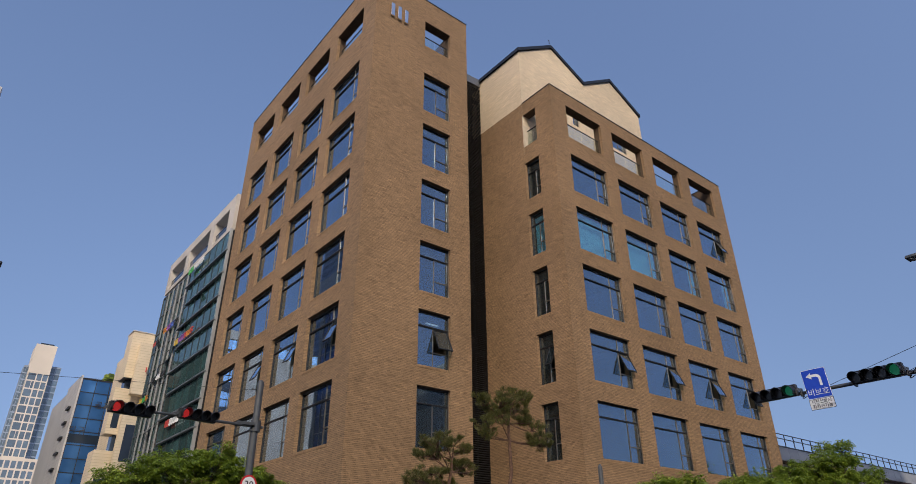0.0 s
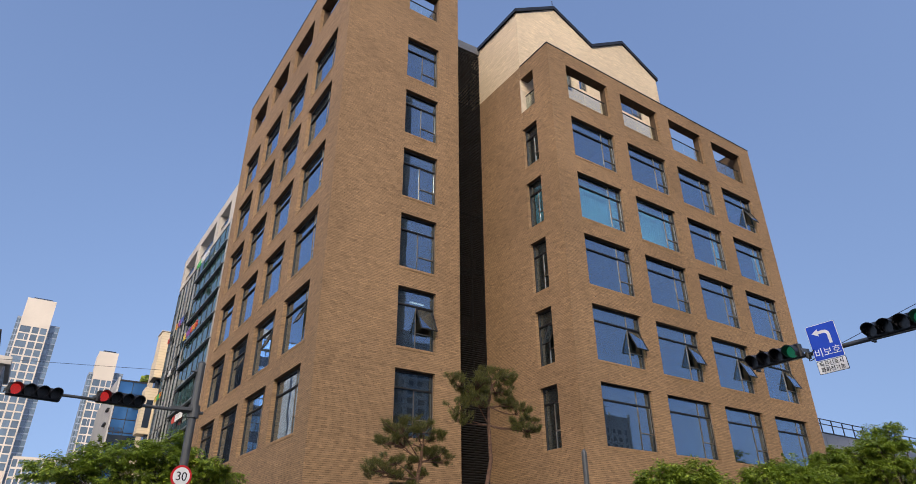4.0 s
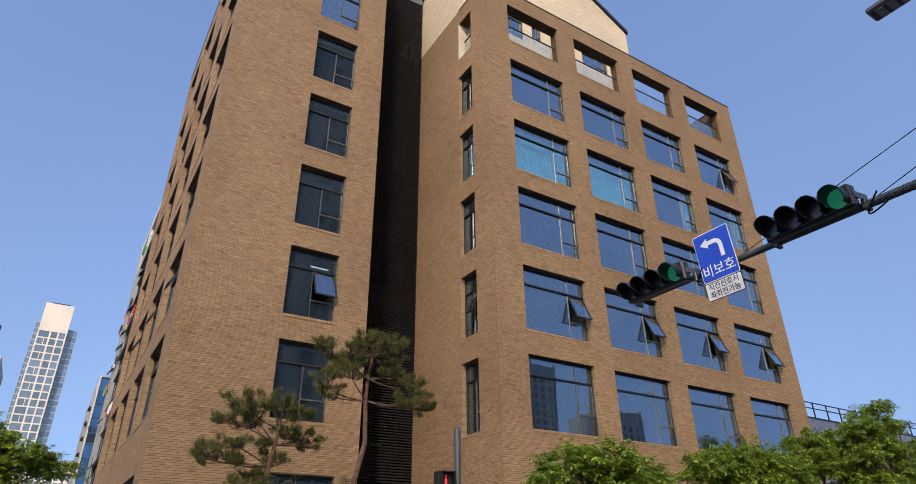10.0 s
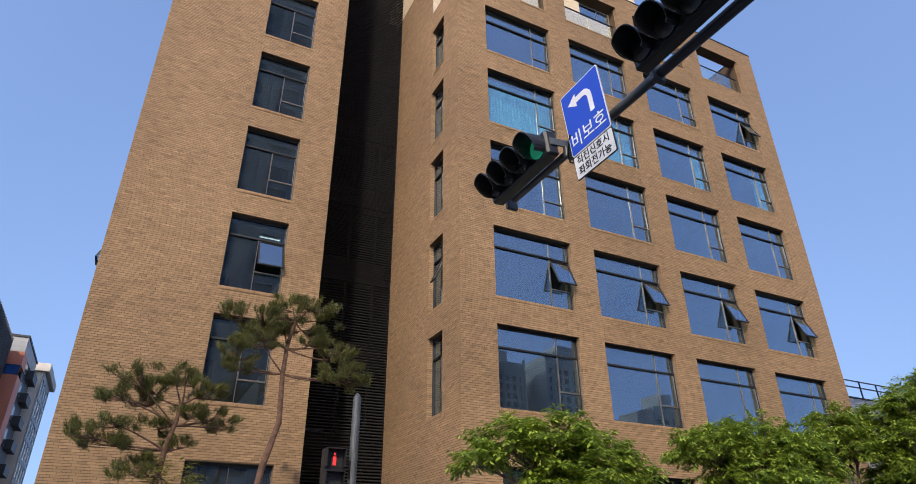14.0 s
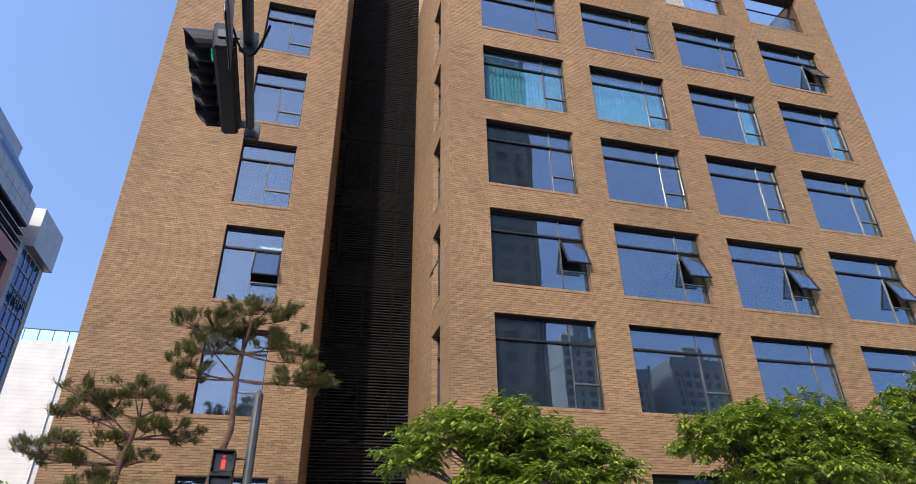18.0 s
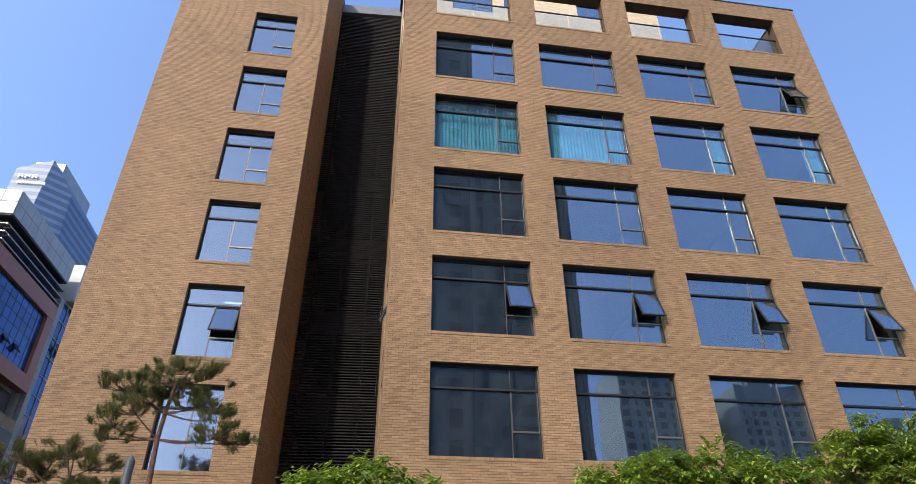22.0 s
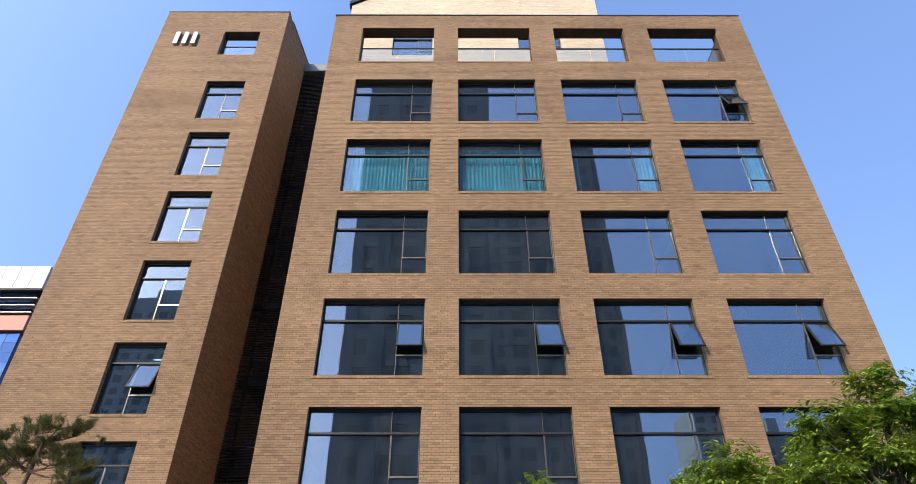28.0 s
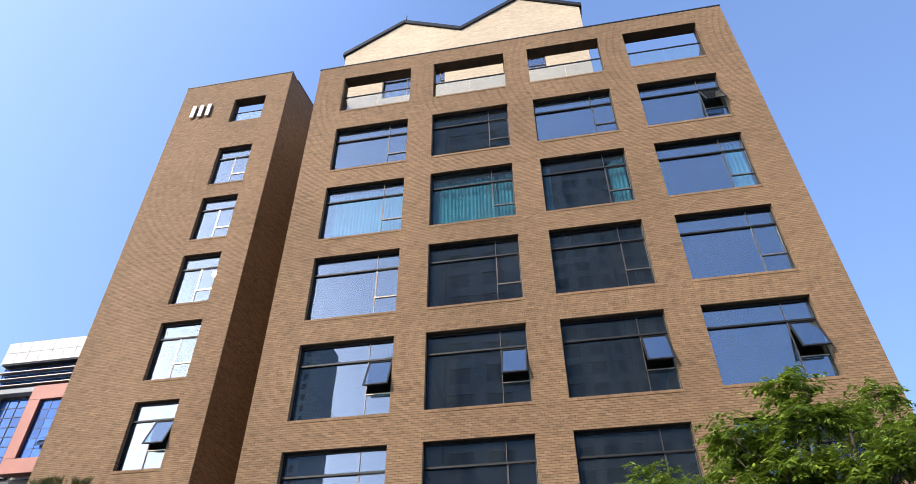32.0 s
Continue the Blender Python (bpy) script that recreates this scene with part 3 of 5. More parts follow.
ML = facing((TX0, TBACK, 0), "west")
tw_cols = [(TBACK - (26.05 + 4.42 * i) - 3.35, TBACK - (26.05 + 4.42 * i)) for i in range(4)]
l_holes = [(a, b, lo, hi) for a, b in tw_cols for lo, hi in tower_rows] + [(a, b, 31.4, 33.6) for a, b in tw_cols] + [(a, b, 0.9, 4.85) for a, b in tw_cols]
wall_with_bricks("brown brick tower side", ML, TBACK - TY0, 0.15, TTOP, l_holes, (0.0, 0.0))
capping(facing((TX0, TBACK, 0), "west"), TBACK - TY0 - WALL - 0.04, TTOP, WALL)
for i, (a, b) in enumerate(tw_cols):
    for k, (lo, hi) in enumerate(tower_rows):
        window(ML, a, b, lo, hi, 0.735, 0.715, 24 if k == 1 and i < 3 else 0)
    terrace_rail(ML, a, b, 31.4, 32.6)
    window(ML, a, b, 0.9, 4.85, 0.735, 0.5)
ME = facing((TX1 + 0.001, TY0 + 0.012, 0), "east") @ Matrix.Rotation(radians(-6.0), 4, "Z")
wall_with_bricks("brown brick tower side in shade", ME, TBACK - TY0 - WALL, 0.15, TTOP - 0.002, [], (0.0, 0.0), None, 0.5)
capping(ME @ Matrix.Translation((0.7, 0, 0)), TBACK - TY0 - 1.4, TTOP, 0.5)
part("wall", boxes(((TX0 + WALL, TBACK - 0.5, 0.15), (TX1 - WALL, TBACK, 30.6))), M_MORTAR, office)
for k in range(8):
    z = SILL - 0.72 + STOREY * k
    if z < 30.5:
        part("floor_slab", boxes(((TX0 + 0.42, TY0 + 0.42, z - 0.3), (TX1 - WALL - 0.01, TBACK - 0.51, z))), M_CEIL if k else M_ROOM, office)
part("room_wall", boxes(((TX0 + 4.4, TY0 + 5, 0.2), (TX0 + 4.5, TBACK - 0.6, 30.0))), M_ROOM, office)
# three plain raised bars where the tower carries its number
for i in range(3):
    u = 14.33 - TX0 + 0.5 * i
    oriented(part("number_bar", bevelled(boxes(((u, -0.16, 32.25), (u + 0.26, -0.04, 33.3))), 0.01), M_WHITE, office, "raised brushed steel bar on the tower"), MT)


def curtain(m, u0, u1, z0, z1, v=0.5):
    """A hanging pleated curtain behind a window."""
    n = int((u1 - u0) / 0.035)
    rng = random.Random(int(u0 * 100) + int(z0))
    bm = bmesh.new()
    tops, lows = [], []
    ph = rng.random() * 6
    for i in range(n + 1):
        u = u0 + (u1 - u0) * i / n
        d = 0.05 * math.sin(u * 42 + ph + 0.8 * math.sin(u * 7)) + 0.015 * math.sin(u * 97)
        tops.append(bm.verts.new((u, v + d * 0.6, z1)))
        lows.append(bm.verts.new((u, v + d, z0)))
    for i in range(n):
        bm.faces.new((lows[i], lows[i + 1], tops[i + 1], tops[i]))
    for f in bm.faces:
        f.smooth = True
    return oriented(tagged(part("curtain", bm, M_CURTAIN, None), "teal pleated curtain hanging behind the window", "curtain", "teal curtains"), m)


lo, hi = rows_of[3]
curtain(MB, cols[0][0] + 0.06, cols[0][1] - 0.06, lo + 0.02, hi - 0.17)
curtain(MB, cols[1][0] + 0.06, cols[1][1] - 0.06, lo + 0.02, hi - 0.17)
curtain(MB, cols[2][0] + 0.06, cols[2][0] + 0.35, lo + 0.02, hi - 0.17)
curtain(MB, cols[2][1] - 0.75, cols[2][1] - 0.06, lo + 0.02, hi - 0.17)
curtain(MB, cols[3][0] + 0.06, cols[3][0] + 0.25, lo + 0.02, hi - 0.17)
curtain(MB, cols[3][1] - 0.85, cols[3][1] - 0.06, lo + 0.02, hi - 0.17)
curtain(MW, ws0 + 0.06, ws1 - 0.06, lo + 0.02, hi - 0.17)

# ---- more materials ----
def mirror_glass(name, color, rough=0.04, metal=0.75, vary=0.25, cell=0.4, spec=0.5):
    """Coated curtain-wall glass, each pane a little different."""
    m, t, p = nodes_of(name)
    r = t.nodes.new("ShaderNodeObjectInfo").outputs["Random"]
    c = ramp(t, r, [(0.0, tuple(x * (1 - vary) for x in color)), (1.0, tuple(min(1, x * (1 + vary)) for x in color))])
    c = mixed(t, c, ramp(t, noise_of(t, cell, 2.0), [(0.3, (0.8, 0.8, 0.8)), (0.7, (1.1, 1.1, 1.1))]), 1.0, "MULTIPLY")
    t.links.new(c, p.inputs["Base Color"])
    p.inputs["Roughness"].default_value, p.inputs["Metallic"].default_value = rough, metal
    p.inputs["Specular IOR Level"].default_value = spec
    b = add(t, "ShaderNodeBump", Strength=0.05, Distance=0.05)
    t.links.new(noise_of(t, 0.6, 1.0), b.inputs["Height"])
    t.links.new(b.outputs[0], p.inputs["Normal"])
    return m


def banded(name, color, pitch, line, rough=0.6, metal=0.0, axis=2, share=0.09):
    """Horizontal cladding boards with fine dark joints every pitch metres."""
    m, t, p = nodes_of(name)
    sep = t.nodes.new("ShaderNodeSeparateXYZ")
    t.links.new(position(t), sep.inputs[0])
    d = t.nodes.new("ShaderNodeMath")
    d.operation, d.inputs[1].default_value = "DIVIDE", pitch
    t.links.new(sep.outputs[axis], d.inputs[0])
    f = t.nodes.new("ShaderNodeMath")
    f.operation = "FRACT"
    t.links.new(d.outputs[0], f.inputs[0])
    c = ramp(t, f.outputs[0], [(0.0, tuple(x * line for x in color)), (share, tuple(min(0.7, x * line) for x in color)), (share + 0.03, color), (1.0, tuple(x * 0.96 for x in color))])
    c = mixed(t, c, ramp(t, noise_of(t, 0.5), [(0.3, (0.88, 0.88, 0.88)), (0.7, (1.05, 1.05, 1.05))]), 1.0, "MULTIPLY")
    t.links.new(c, p.inputs["Base Color"])
    p.inputs["Roughness"].default_value, p.inputs["Metallic"].default_value = rough, metal
    return m


def glow(name, color, strength):
    """A lamp made of small LEDs."""
    m, t, p = nodes_of(name)
    p.inputs["Base Color"].default_value = (*[c * 0.12 for c in color], 1)
    p.inputs["Emission Color"].default_value = (*color, 1)
    co = t.nodes.new("ShaderNodeTexCoord")
    v = add(t, "ShaderNodeTexVoronoi", Scale=55.0, Randomness=0.15)
    t.links.new(co.outputs["Object"], v.inputs["Vector"])
    dots = ramp(t, v.outputs["Distance"], [(0.25, (1, 1, 1)), (0.5, (0.25, 0.25, 0.25))])
    k = t.nodes.new("ShaderNodeMath")
    k.operation, k.inputs[1].default_value = "MULTIPLY", strength
    t.links.new(dots, k.inputs[0])
    t.links.new(k.outputs[0], p.inputs["Emission Strength"])
    return m


def leaf_material(name, dark, mid, light, through_c):
    m, t, p = nodes_of(name)
    r = t.nodes.new("ShaderNodeNewGeometry").outputs["Random Per Island"]
    c = ramp(t, r, [(0.0, dark), (0.45, mid), (1.0, light)])
    c = mixed(t, c, ramp(t, noise_of(t, 1.2, 2.0), [(0.3, (0.72, 0.78, 0.7)), (0.7, (1.15, 1.1, 1.0))]), 1.0, "MULTIPLY")
    t.links.new(c, p.inputs["Base Color"])
    p.inputs["Roughness"].default_value = 0.5
    tl = add(t, "ShaderNodeBsdfTranslucent", Color=(*through_c, 1))
    mx = t.nodes.new("ShaderNodeMixShader")
    mx.inputs[0].default_value = 0.28
    t.links.new(p.outputs[0], mx.inputs[1])
    t.links.new(tl.outputs[0], mx.inputs[2])
    t.links.new(mx.outputs[0], t.nodes["Material Output"].inputs[0])
    return m


M_LEAF = leaf_material("green_leaves", (0.035, 0.067, 0.012), (0.143, 0.214, 0.027), (0.36, 0.44, 0.055), (0.34, 0.47, 0.045))
M_LEAF_YELLOW = leaf_material("yellow_green_leaves", (0.10, 0.12, 0.02), (0.22, 0.22, 0.04), (0.32, 0.3, 0.06), (0.3, 0.32, 0.05))
M_NEEDLE = leaf_material("pine_needles", (0.03, 0.036, 0.010), (0.075, 0.084, 0.022), (0.21, 0.20, 0.05), (0.13, 0.13, 0.025))
M_BARK = plain("grey_brown_bark", (0.13, 0.10, 0.075), 0.95, 0, 0.3, 6.0, 0.8)
M_PINEBARK = plain("reddish_pine_bark", (0.13, 0.07, 0.045), 0.95, 0, 0.3, 9.0, 0.9)
M_POLE = plain("dark_grey_steel_pole", (0.095, 0.10, 0.102), 0.45, 0.4, 0.12, 3.0)
M_BLACK = plain("black_signal_housing", (0.014, 0.014, 0.015), 0.42, 0.1, 0.15, 6.0)
M_STEEL = plain("galvanised_steel", (0.42, 0.43, 0.44), 0.4, 0.7, 0.12, 5.0)
M_LENS_RED = glow("lit_red_lens", (1.0, 0.05, 0.05), 1.1)
M_LENS_GREEN = glow("lit_green_lens", (0.03, 0.75, 0.42), 0.33)
M_LENS_OFF = plain("dark_signal_lens", (0.03, 0.03, 0.03), 0.25, 0, 0.2, 20.0)
M_SIGN_BLUE = plain("blue_sign_face", (0.012, 0.07, 0.56), 0.35, 0, 0.05, 2.0)
M_SIGN_WHITE = plain("white_sign_face", (0.85, 0.85, 0.83), 0.4, 0, 0.03, 2.0)
M_SIGN_RED = plain("red_sign_border", (0.62, 0.02, 0.025), 0.4, 0, 0.05, 2.0)
M_SIGN_BLACK = plain("black_sign_print", (0.015, 0.015, 0.018), 0.5, 0, 0.05, 2.0)
M_TEALGLASS = mirror_glass("green_curtain_glass", (0.055, 0.125, 0.12), 0.04, 0.35, spec=0.12)
M_BLUEGLASS = mirror_glass("blue_curtain_glass", (0.028, 0.085, 0.25), 0.04, 0.42, spec=0.15)
M_PALEBLUE = mirror_glass("mid_blue_glass", (0.06, 0.19, 0.44), 0.05, 0.45, spec=0.2)
M_SKYGLASS = mirror_glass("light_blue_glass", (0.30, 0.55, 0.85), 0.05, 0.8)
M_DARKGLASS = mirror_glass("dark_blue_glass", (0.045, 0.065, 0.095), 0.05, 0.4, spec=0.2)
M_TOWERGLASS = mirror_glass("grey_blue_tower_glass", (0.13, 0.18, 0.215), 0.15, 0.3)
M_WING = plain("blue_grey_wing_wall", (0.24, 0.29, 0.35), 0.6, 0, 0.06, 0.05)
M_STONE = plain("beige_stone_cladding", (0.52, 0.47, 0.40), 0.8, 0, 0.08, 0.6)
M_WHITESTONE = banded("white_stone_panels", (0.50, 0.485, 0.455), 0.6, 0.85)
M_BEIGE = banded("cream_metal_boards", (0.66, 0.54, 0.36), 0.36, 0.72)
M_ALU = plain("silver_aluminium_panel", (0.37, 0.37, 0.365), 0.5, 0.15, 0.08, 0.6)
M_ORANGE = plain("salmon_red_panel", (0.31, 0.11, 0.07), 0.5, 0.1, 0.08, 0.8)
M_REDCLAD = banded("terracotta_boards", (0.42, 0.13, 0.07), 0.4, 0.75)
M_DARKCLAD = banded("charcoal_ribbed_cladding", (0.05, 0.05, 0.055), 0.5, 0.5, 0.6, 0.3, 1)
M_GREYCLAD = banded("grey_panels", (0.30, 0.30, 0.29), 0.8, 0.8)
# near black puts the shadow of the balcony recess into the shopfront colour
M_RECESS = plain("shade_dark_shopfront", (0.022, 0.023, 0.025), 0.55, 0, 0.2, 0.8)
# fascia grey taken darker, with the shade it stands in
M_FASCIA = plain("shade_grey_fascia", (0.15, 0.145, 0.14), 0.7, 0, 0.1, 0.5)
M_CONCRETE = plain("pale_concrete", (0.50, 0.49, 0.47), 0.85, 0, 0.08, 0.15)
M_TOWERWALL = plain("cream_tower_wall", (0.64, 0.56, 0.45), 0.8, 0, 0.06, 0.05)
M_APARTMENT = plain("grey_apartment_wall", (0.47, 0.50, 0.49), 0.85, 0, 0.06, 0.06)
M_APTWIN = plain("dim_apartment_window", (0.13, 0.145, 0.16), 0.3, 0, 0.1, 0.1)
M_SLAB = plain("dark_grey_slab_wall", (0.29, 0.30, 0.30), 0.85, 0, 0.08, 0.06)
M_LETTERS = {c: plain(c + "_sign_letter", v, 0.45, 0, 0.08, 3.0) for c, v in dict(white=(0.8, 0.8, 0.8), red=(0.6, 0.07, 0.05), green=(0.08, 0.5, 0.12),
             orange=(0.7, 0.28, 0.05), purple=(0.3, 0.1, 0.35), yellow=(0.7, 0.5, 0.08), black=(0.03, 0.03, 0.03), blue=(0.08, 0.14, 0.5)).items()}


# ---- far and neighbouring buildings ----
def facade(parent, m, width, z0, z1, holes, wall_m, pane_m, depth=0.3, recess=0.15, label=""):
    """A wall with real openings and one pane in each."""
    w = oriented(part("wall", pierced(width, z0, z1, depth, holes), wall_m, parent, label), m)
    shared = {}
    for a, b, c, d in holes:
        key = (round(b - a, 2), round(d - c, 2))
        if key not in shared:
            shared[key] = bpy.data.meshes.new("pane")
            bm = boxes(((0, recess, 0), (b - a, recess + 0.05, d - c)))
            bm.to_mesh(shared[key])
            bm.free()
            shared[key].materials.append(pane_m)
        ob = new("pane", shared[key])
        ob.parent = w
        ob.matrix_basis = Matrix.Translation((a, 0, c))
    return w


def grid(width, z0, z1, nu, nz, gap_u, gap_z, edge=0.0):
    du, dz = (width - 2 * edge) / nu, (z1 - z0) / nz
    return [(edge + i * du + gap_u / 2, edge + (i + 1) * du - gap_u / 2, z0 + j * dz + gap_z / 2, z0 + (j + 1) * dz - gap_z / 2) for i in range(nu) for j in range(nz)]


def sign_letters(parent, m, u0, u1, z, height, colors, seed, name="sign_letter"):
    """A row of raised plain sign strokes, unreadable at this distance."""
    rng = random.Random(seed)
    n = max(3, int((u1 - u0) / (height * 0.95)))
    d = (u1 - u0) / n
    for i in range(n):
        a = u0 + i * d
        h = height * rng.uniform(0.8, 1.0)
        bm = boxes(((a + 0.05 * d, -0.28, z), (a + 0.22 * d, -0.16, z + h)), ((a + 0.22 * d, -0.28, z + h * 0.42), (a + 0.8 * d, -0.16, z + h * 0.58)),
                   ((a + 0.62 * d, -0.28, z + h * rng.uniform(0, 0.3)), (a + 0.8 * d, -0.16, z + h * 0.42)), ((a + 0.3 * d, -0.28, z + h * 0.84), (a + 0.85 * d, -0.16, z + h)))
        oriented(part(name, bm, M_LETTERS[colors[i * len(colors) // n]], parent), m)


def lettering(text, size, material, parent, m, name="lettering", depth=0.003):
    """Built-in font turned into a mesh; it lies in the frame m, x to the right, z up, facing -y."""
    cu = bpy.data.curves.new("lettering", "FONT")
    cu.body, cu.size, cu.align_x, cu.align_y, cu.extrude = text, size, "CENTER", "CENTER", depth
    tmp = new("lettering", cu)
    bpy.context.view_layer.update()
    me = bpy.data.meshes.new_from_object(tmp.evaluated_get(bpy.context.evaluated_depsgraph_get()))
    bpy.data.objects.remove(tmp)
    ob = part(name, me, material, parent)
    ob.matrix_basis = m @ Matrix.Rotation(radians(90), 4, "X")
    return ob


# glass office beside the brick building
g = thing("glass_office", "green glass office block with stone roof frame and shop signs", "building")
GX, GY0, GY1 = 13.94, 47.1, 65.3
MG = facing((GX, GY1, 0), "west")
GW = GY1 - GY0
fin_w = GY1 - 57.0
holes = grid(fin_w, 1.0, 26.4, 8, 13, 0.12, 0.14)
facade(g, MG, fin_w, 0.15, 26.5, holes, M_POLE, M_TEALGLASS, 0.3, 0.06, "silver framed glass bays")
MG2 = facing((GX, 57.0, 0), "west")
facade(g, MG2, 57.0 - GY0, 0.15, 26.8, grid(57.0 - GY0, 0.9, 26.8, 6, 13, 0.07, 0.10), M_FRAME, M_TEALGLASS, 0.3, 0.03, "green glass curtain wall")
for j in range(13):
    z = 0.9 + 25.9 / 13 * j
    oriented(part("ledge", boxes(((-0.1 + 1.2 * (j % 2), -0.22, z - 0.06), (57.0 - GY0 + 0.1, -0.001, z + 0.06))), M_GREYCAP, g), MG2)
for i in range(5):
    oriented(part("fin", boxes(((fin_w - 0.45 - 1.45 * i, -0.10, 6.0 + (i % 3) * 2), (fin_w - 0.28 - 1.45 * i, -0.001, 26.4))), M_GREYCLAD, g, "pale vertical fin"), MG)
MGS = facing((GX, GY0, 0), "south")
facade(g, MGS, 6.5, 0.15, 26.8, grid(6.5, 0.9, 26.8, 4, 13, 0.10, 0.12), M_FRAME, M_DARKGLASS, 0.3, 0.05)
oriented(part("corner_post", boxes(((-0.1, -0.1, 0.15), (0.12, 0.12, 26.8))), M_ALU, g), MGS)
roof_holes = [(0.9, 5.6, 27.2, 29.3), (6.6, 12.2, 27.2, 29.3), (13.4, 16.8, 27.2, 29.3)]
oriented(part("roof_frame", pierced(GW, 26.81, 30.2, 0.9, roof_holes), M_STONE, g, "beige stone roof frame with openings"), MG)
oriented(part("roof_frame", pierced(6.5, 26.81, 30.2, 0.6, [(1.2, 5.5, 27.2, 29.3)]), M_STONE, g), facing((GX + 0.91, GY0, 0), "south"))
for a, b, c, d in roof_holes:
    oriented(part("railing", boxes(((a, 0.2, c + 0.9), (b, 0.26, c + 0.96)), ((a, 0.22, c), (b, 0.24, c + 0.9))), M_DARKGLASS, g), MG)
part("core", boxes(((GX + 0.4, GY0 + 0.4, 0.15), (40, GY1 - 0.1, 26.7))), M_CONCRETE, g)
for u0, u1, z, h, cols_, sd in [(8.6, 12.6, 26.0, 0.8, ["green", "white", "white"], 1), (4.0, 8.2, 21.6, 0.8, ["orange", "purple", "blue", "black"], 2), (1.2, 3.0, 21.0, 0.7, ["red", "black"], 3),
                                (8.8, 13.4, 19.2, 0.85, ["yellow", "purple", "purple", "red", "orange", "red"], 4), (3.6, 7.6, 17.0, 0.7, ["black", "white", "black"], 5),
                                (0.6, 3.2, 15.6, 0.8, ["yellow", "green", "orange"], 6), (11.0, 14.2, 11.9, 0.9, ["red", "white", "white"], 7), (0.6, 4.2, 7.2, 0.8, ["red", "yellow", "red"], 8)]:
    sign_letters(g, MG, u0, u1, z, h * 0.62, cols_, sd)
for u, z in [(9.2, 21.0), (7.4, 19.5), (6.2, 18.6), (12.0, 23.0), (2.6, 17.5), (8.0, 9.2), (5.4, 12.8), (10.0, 8.2)]:
    s = oriented(part("open_sash", boxes(((0, -0.02, -0.7), (1.0, 0.03, 0))), M_DARKGLASS, g), MG @ Matrix.Translation((u, -0.02, z)) @ Matrix.Rotation(radians(-35), 4, "X"))

# cream panel building
b = thing("panel_building", "cream boarded building with stacked overhanging volumes", "building")
for x0, y0, x1, y1, z0, z1 in [(17.05, 92.5, 34, 95.5, 24.9, 31.3), (18.1, 91.3, 34, 92.49, 22.6, 29.6), (16.55, 93.2, 34, 95.5, 17.6, 23.6), (18.0, 92.0, 34, 93.19, 13.0, 21.0), (15.9, 93.4, 34, 97, 0.0, 15.6)]:
    part("volume", bevelled(boxes(((x0, y0, z0), (x1, y1, z1))), 0.03), M_BEIGE, b)
part("recess", boxes(((17.6, 93.6, 15.6), (33, 95.4, 24.9))), M_DARKGLASS, b)
part("core", boxes(((18.5, 95.6, 15.6), (33, 107, 30.5))), M_BEIGE, b)
for x, y, z, w, h in [(17.0, 93.2, 18.4, 0.8, 3.6), (16.6, 93.4, 8.0, 1.4, 4.2), (18.6, 92.0, 14.2, 1.3, 4.6), (20.2, 92.0, 15.0, 0.5, 2.4)]:
    part("window", boxes(((x, y - 0.04, z), (x + w, y + 0.2, z + h))), M_DARKGLASS, b)
# thin near-black sheet that stands in for the shadow under the overhang
part("soffit", boxes(((17.1, 92.6, 24.8), (33, 95.4, 24.89))), M_FRAME, b)
sign_letters(b, facing((18.4, 91.2, 0), "south"), 0.8, 3.6, 25.6, 0.7, ["red", "black", "black"], 11)
part("roof_edge", boxes(((16.95, 92.4, 31.3), (34, 95.6, 31.42))), M_STONE, b)

# blue glass building beyond it
b = thing("blue_glass_building", "blue glass building with white side wall", "building")
MBL = facing((15.3, 113, 0), "south")
facade(b, MBL, 12.0, 0.0, 29.0, grid(12.0, 1.0, 28.8, 6, 14, 0.10, 0.12), M_FRAME, M_PALEBLUE, 0.4, 0.05)
for u0, u1, k in [(3.9, 12.0, 12), (0.0, 8.0, 9), (3.9, 10.0, 6), (0.0, 6.0, 3), (6.0, 12.0, 1)]:
    z = 1.0 + 27.8 / 14 * k
    oriented(part("dark_window_band", boxes(((u0 + 0.05, -0.02, z + 0.3), (u1 - 0.05, 0.03, z + 1.6))), M_DARKGLASS, b, "dark strip of open windows"), MBL)
part("wall", boxes(((15.05, 113.1, 0.0), (15.29, 124, 29.4))), M_WHITESTONE, b)
part("core", boxes(((15.3, 113.5, 0.0), (27.3, 140, 28.9))), M_CONCRETE, b)
for k in range(10):
    part("awning", boxes(((14.7, 116.0, 4 + 2.3 * k), (15.04, 118.5, 4.3 + 2.3 * k))), M_FRAME, b)
lettering("골프", 1.2, M_LETTERS["black"], b, MBL @ Matrix.Translation((3.6, -0.05, 25.0)), "sign_lettering")
lettering("탁구", 1.2, M_LETTERS["black"], b, MBL @ Matrix.Translation((0.9, -0.05, 21.0)), "sign_lettering")
rng = random.Random(3)
part("roof_shrub", many_boxes("roof_shrub", *(lambda p: (p - 0.25, p + 0.25))(np.array([(rng.uniform(18.5, 21), rng.uniform(113.5, 115), rng.uniform(29.2, 30.2)) for _ in range(60)])), False), M_LEAF, b)


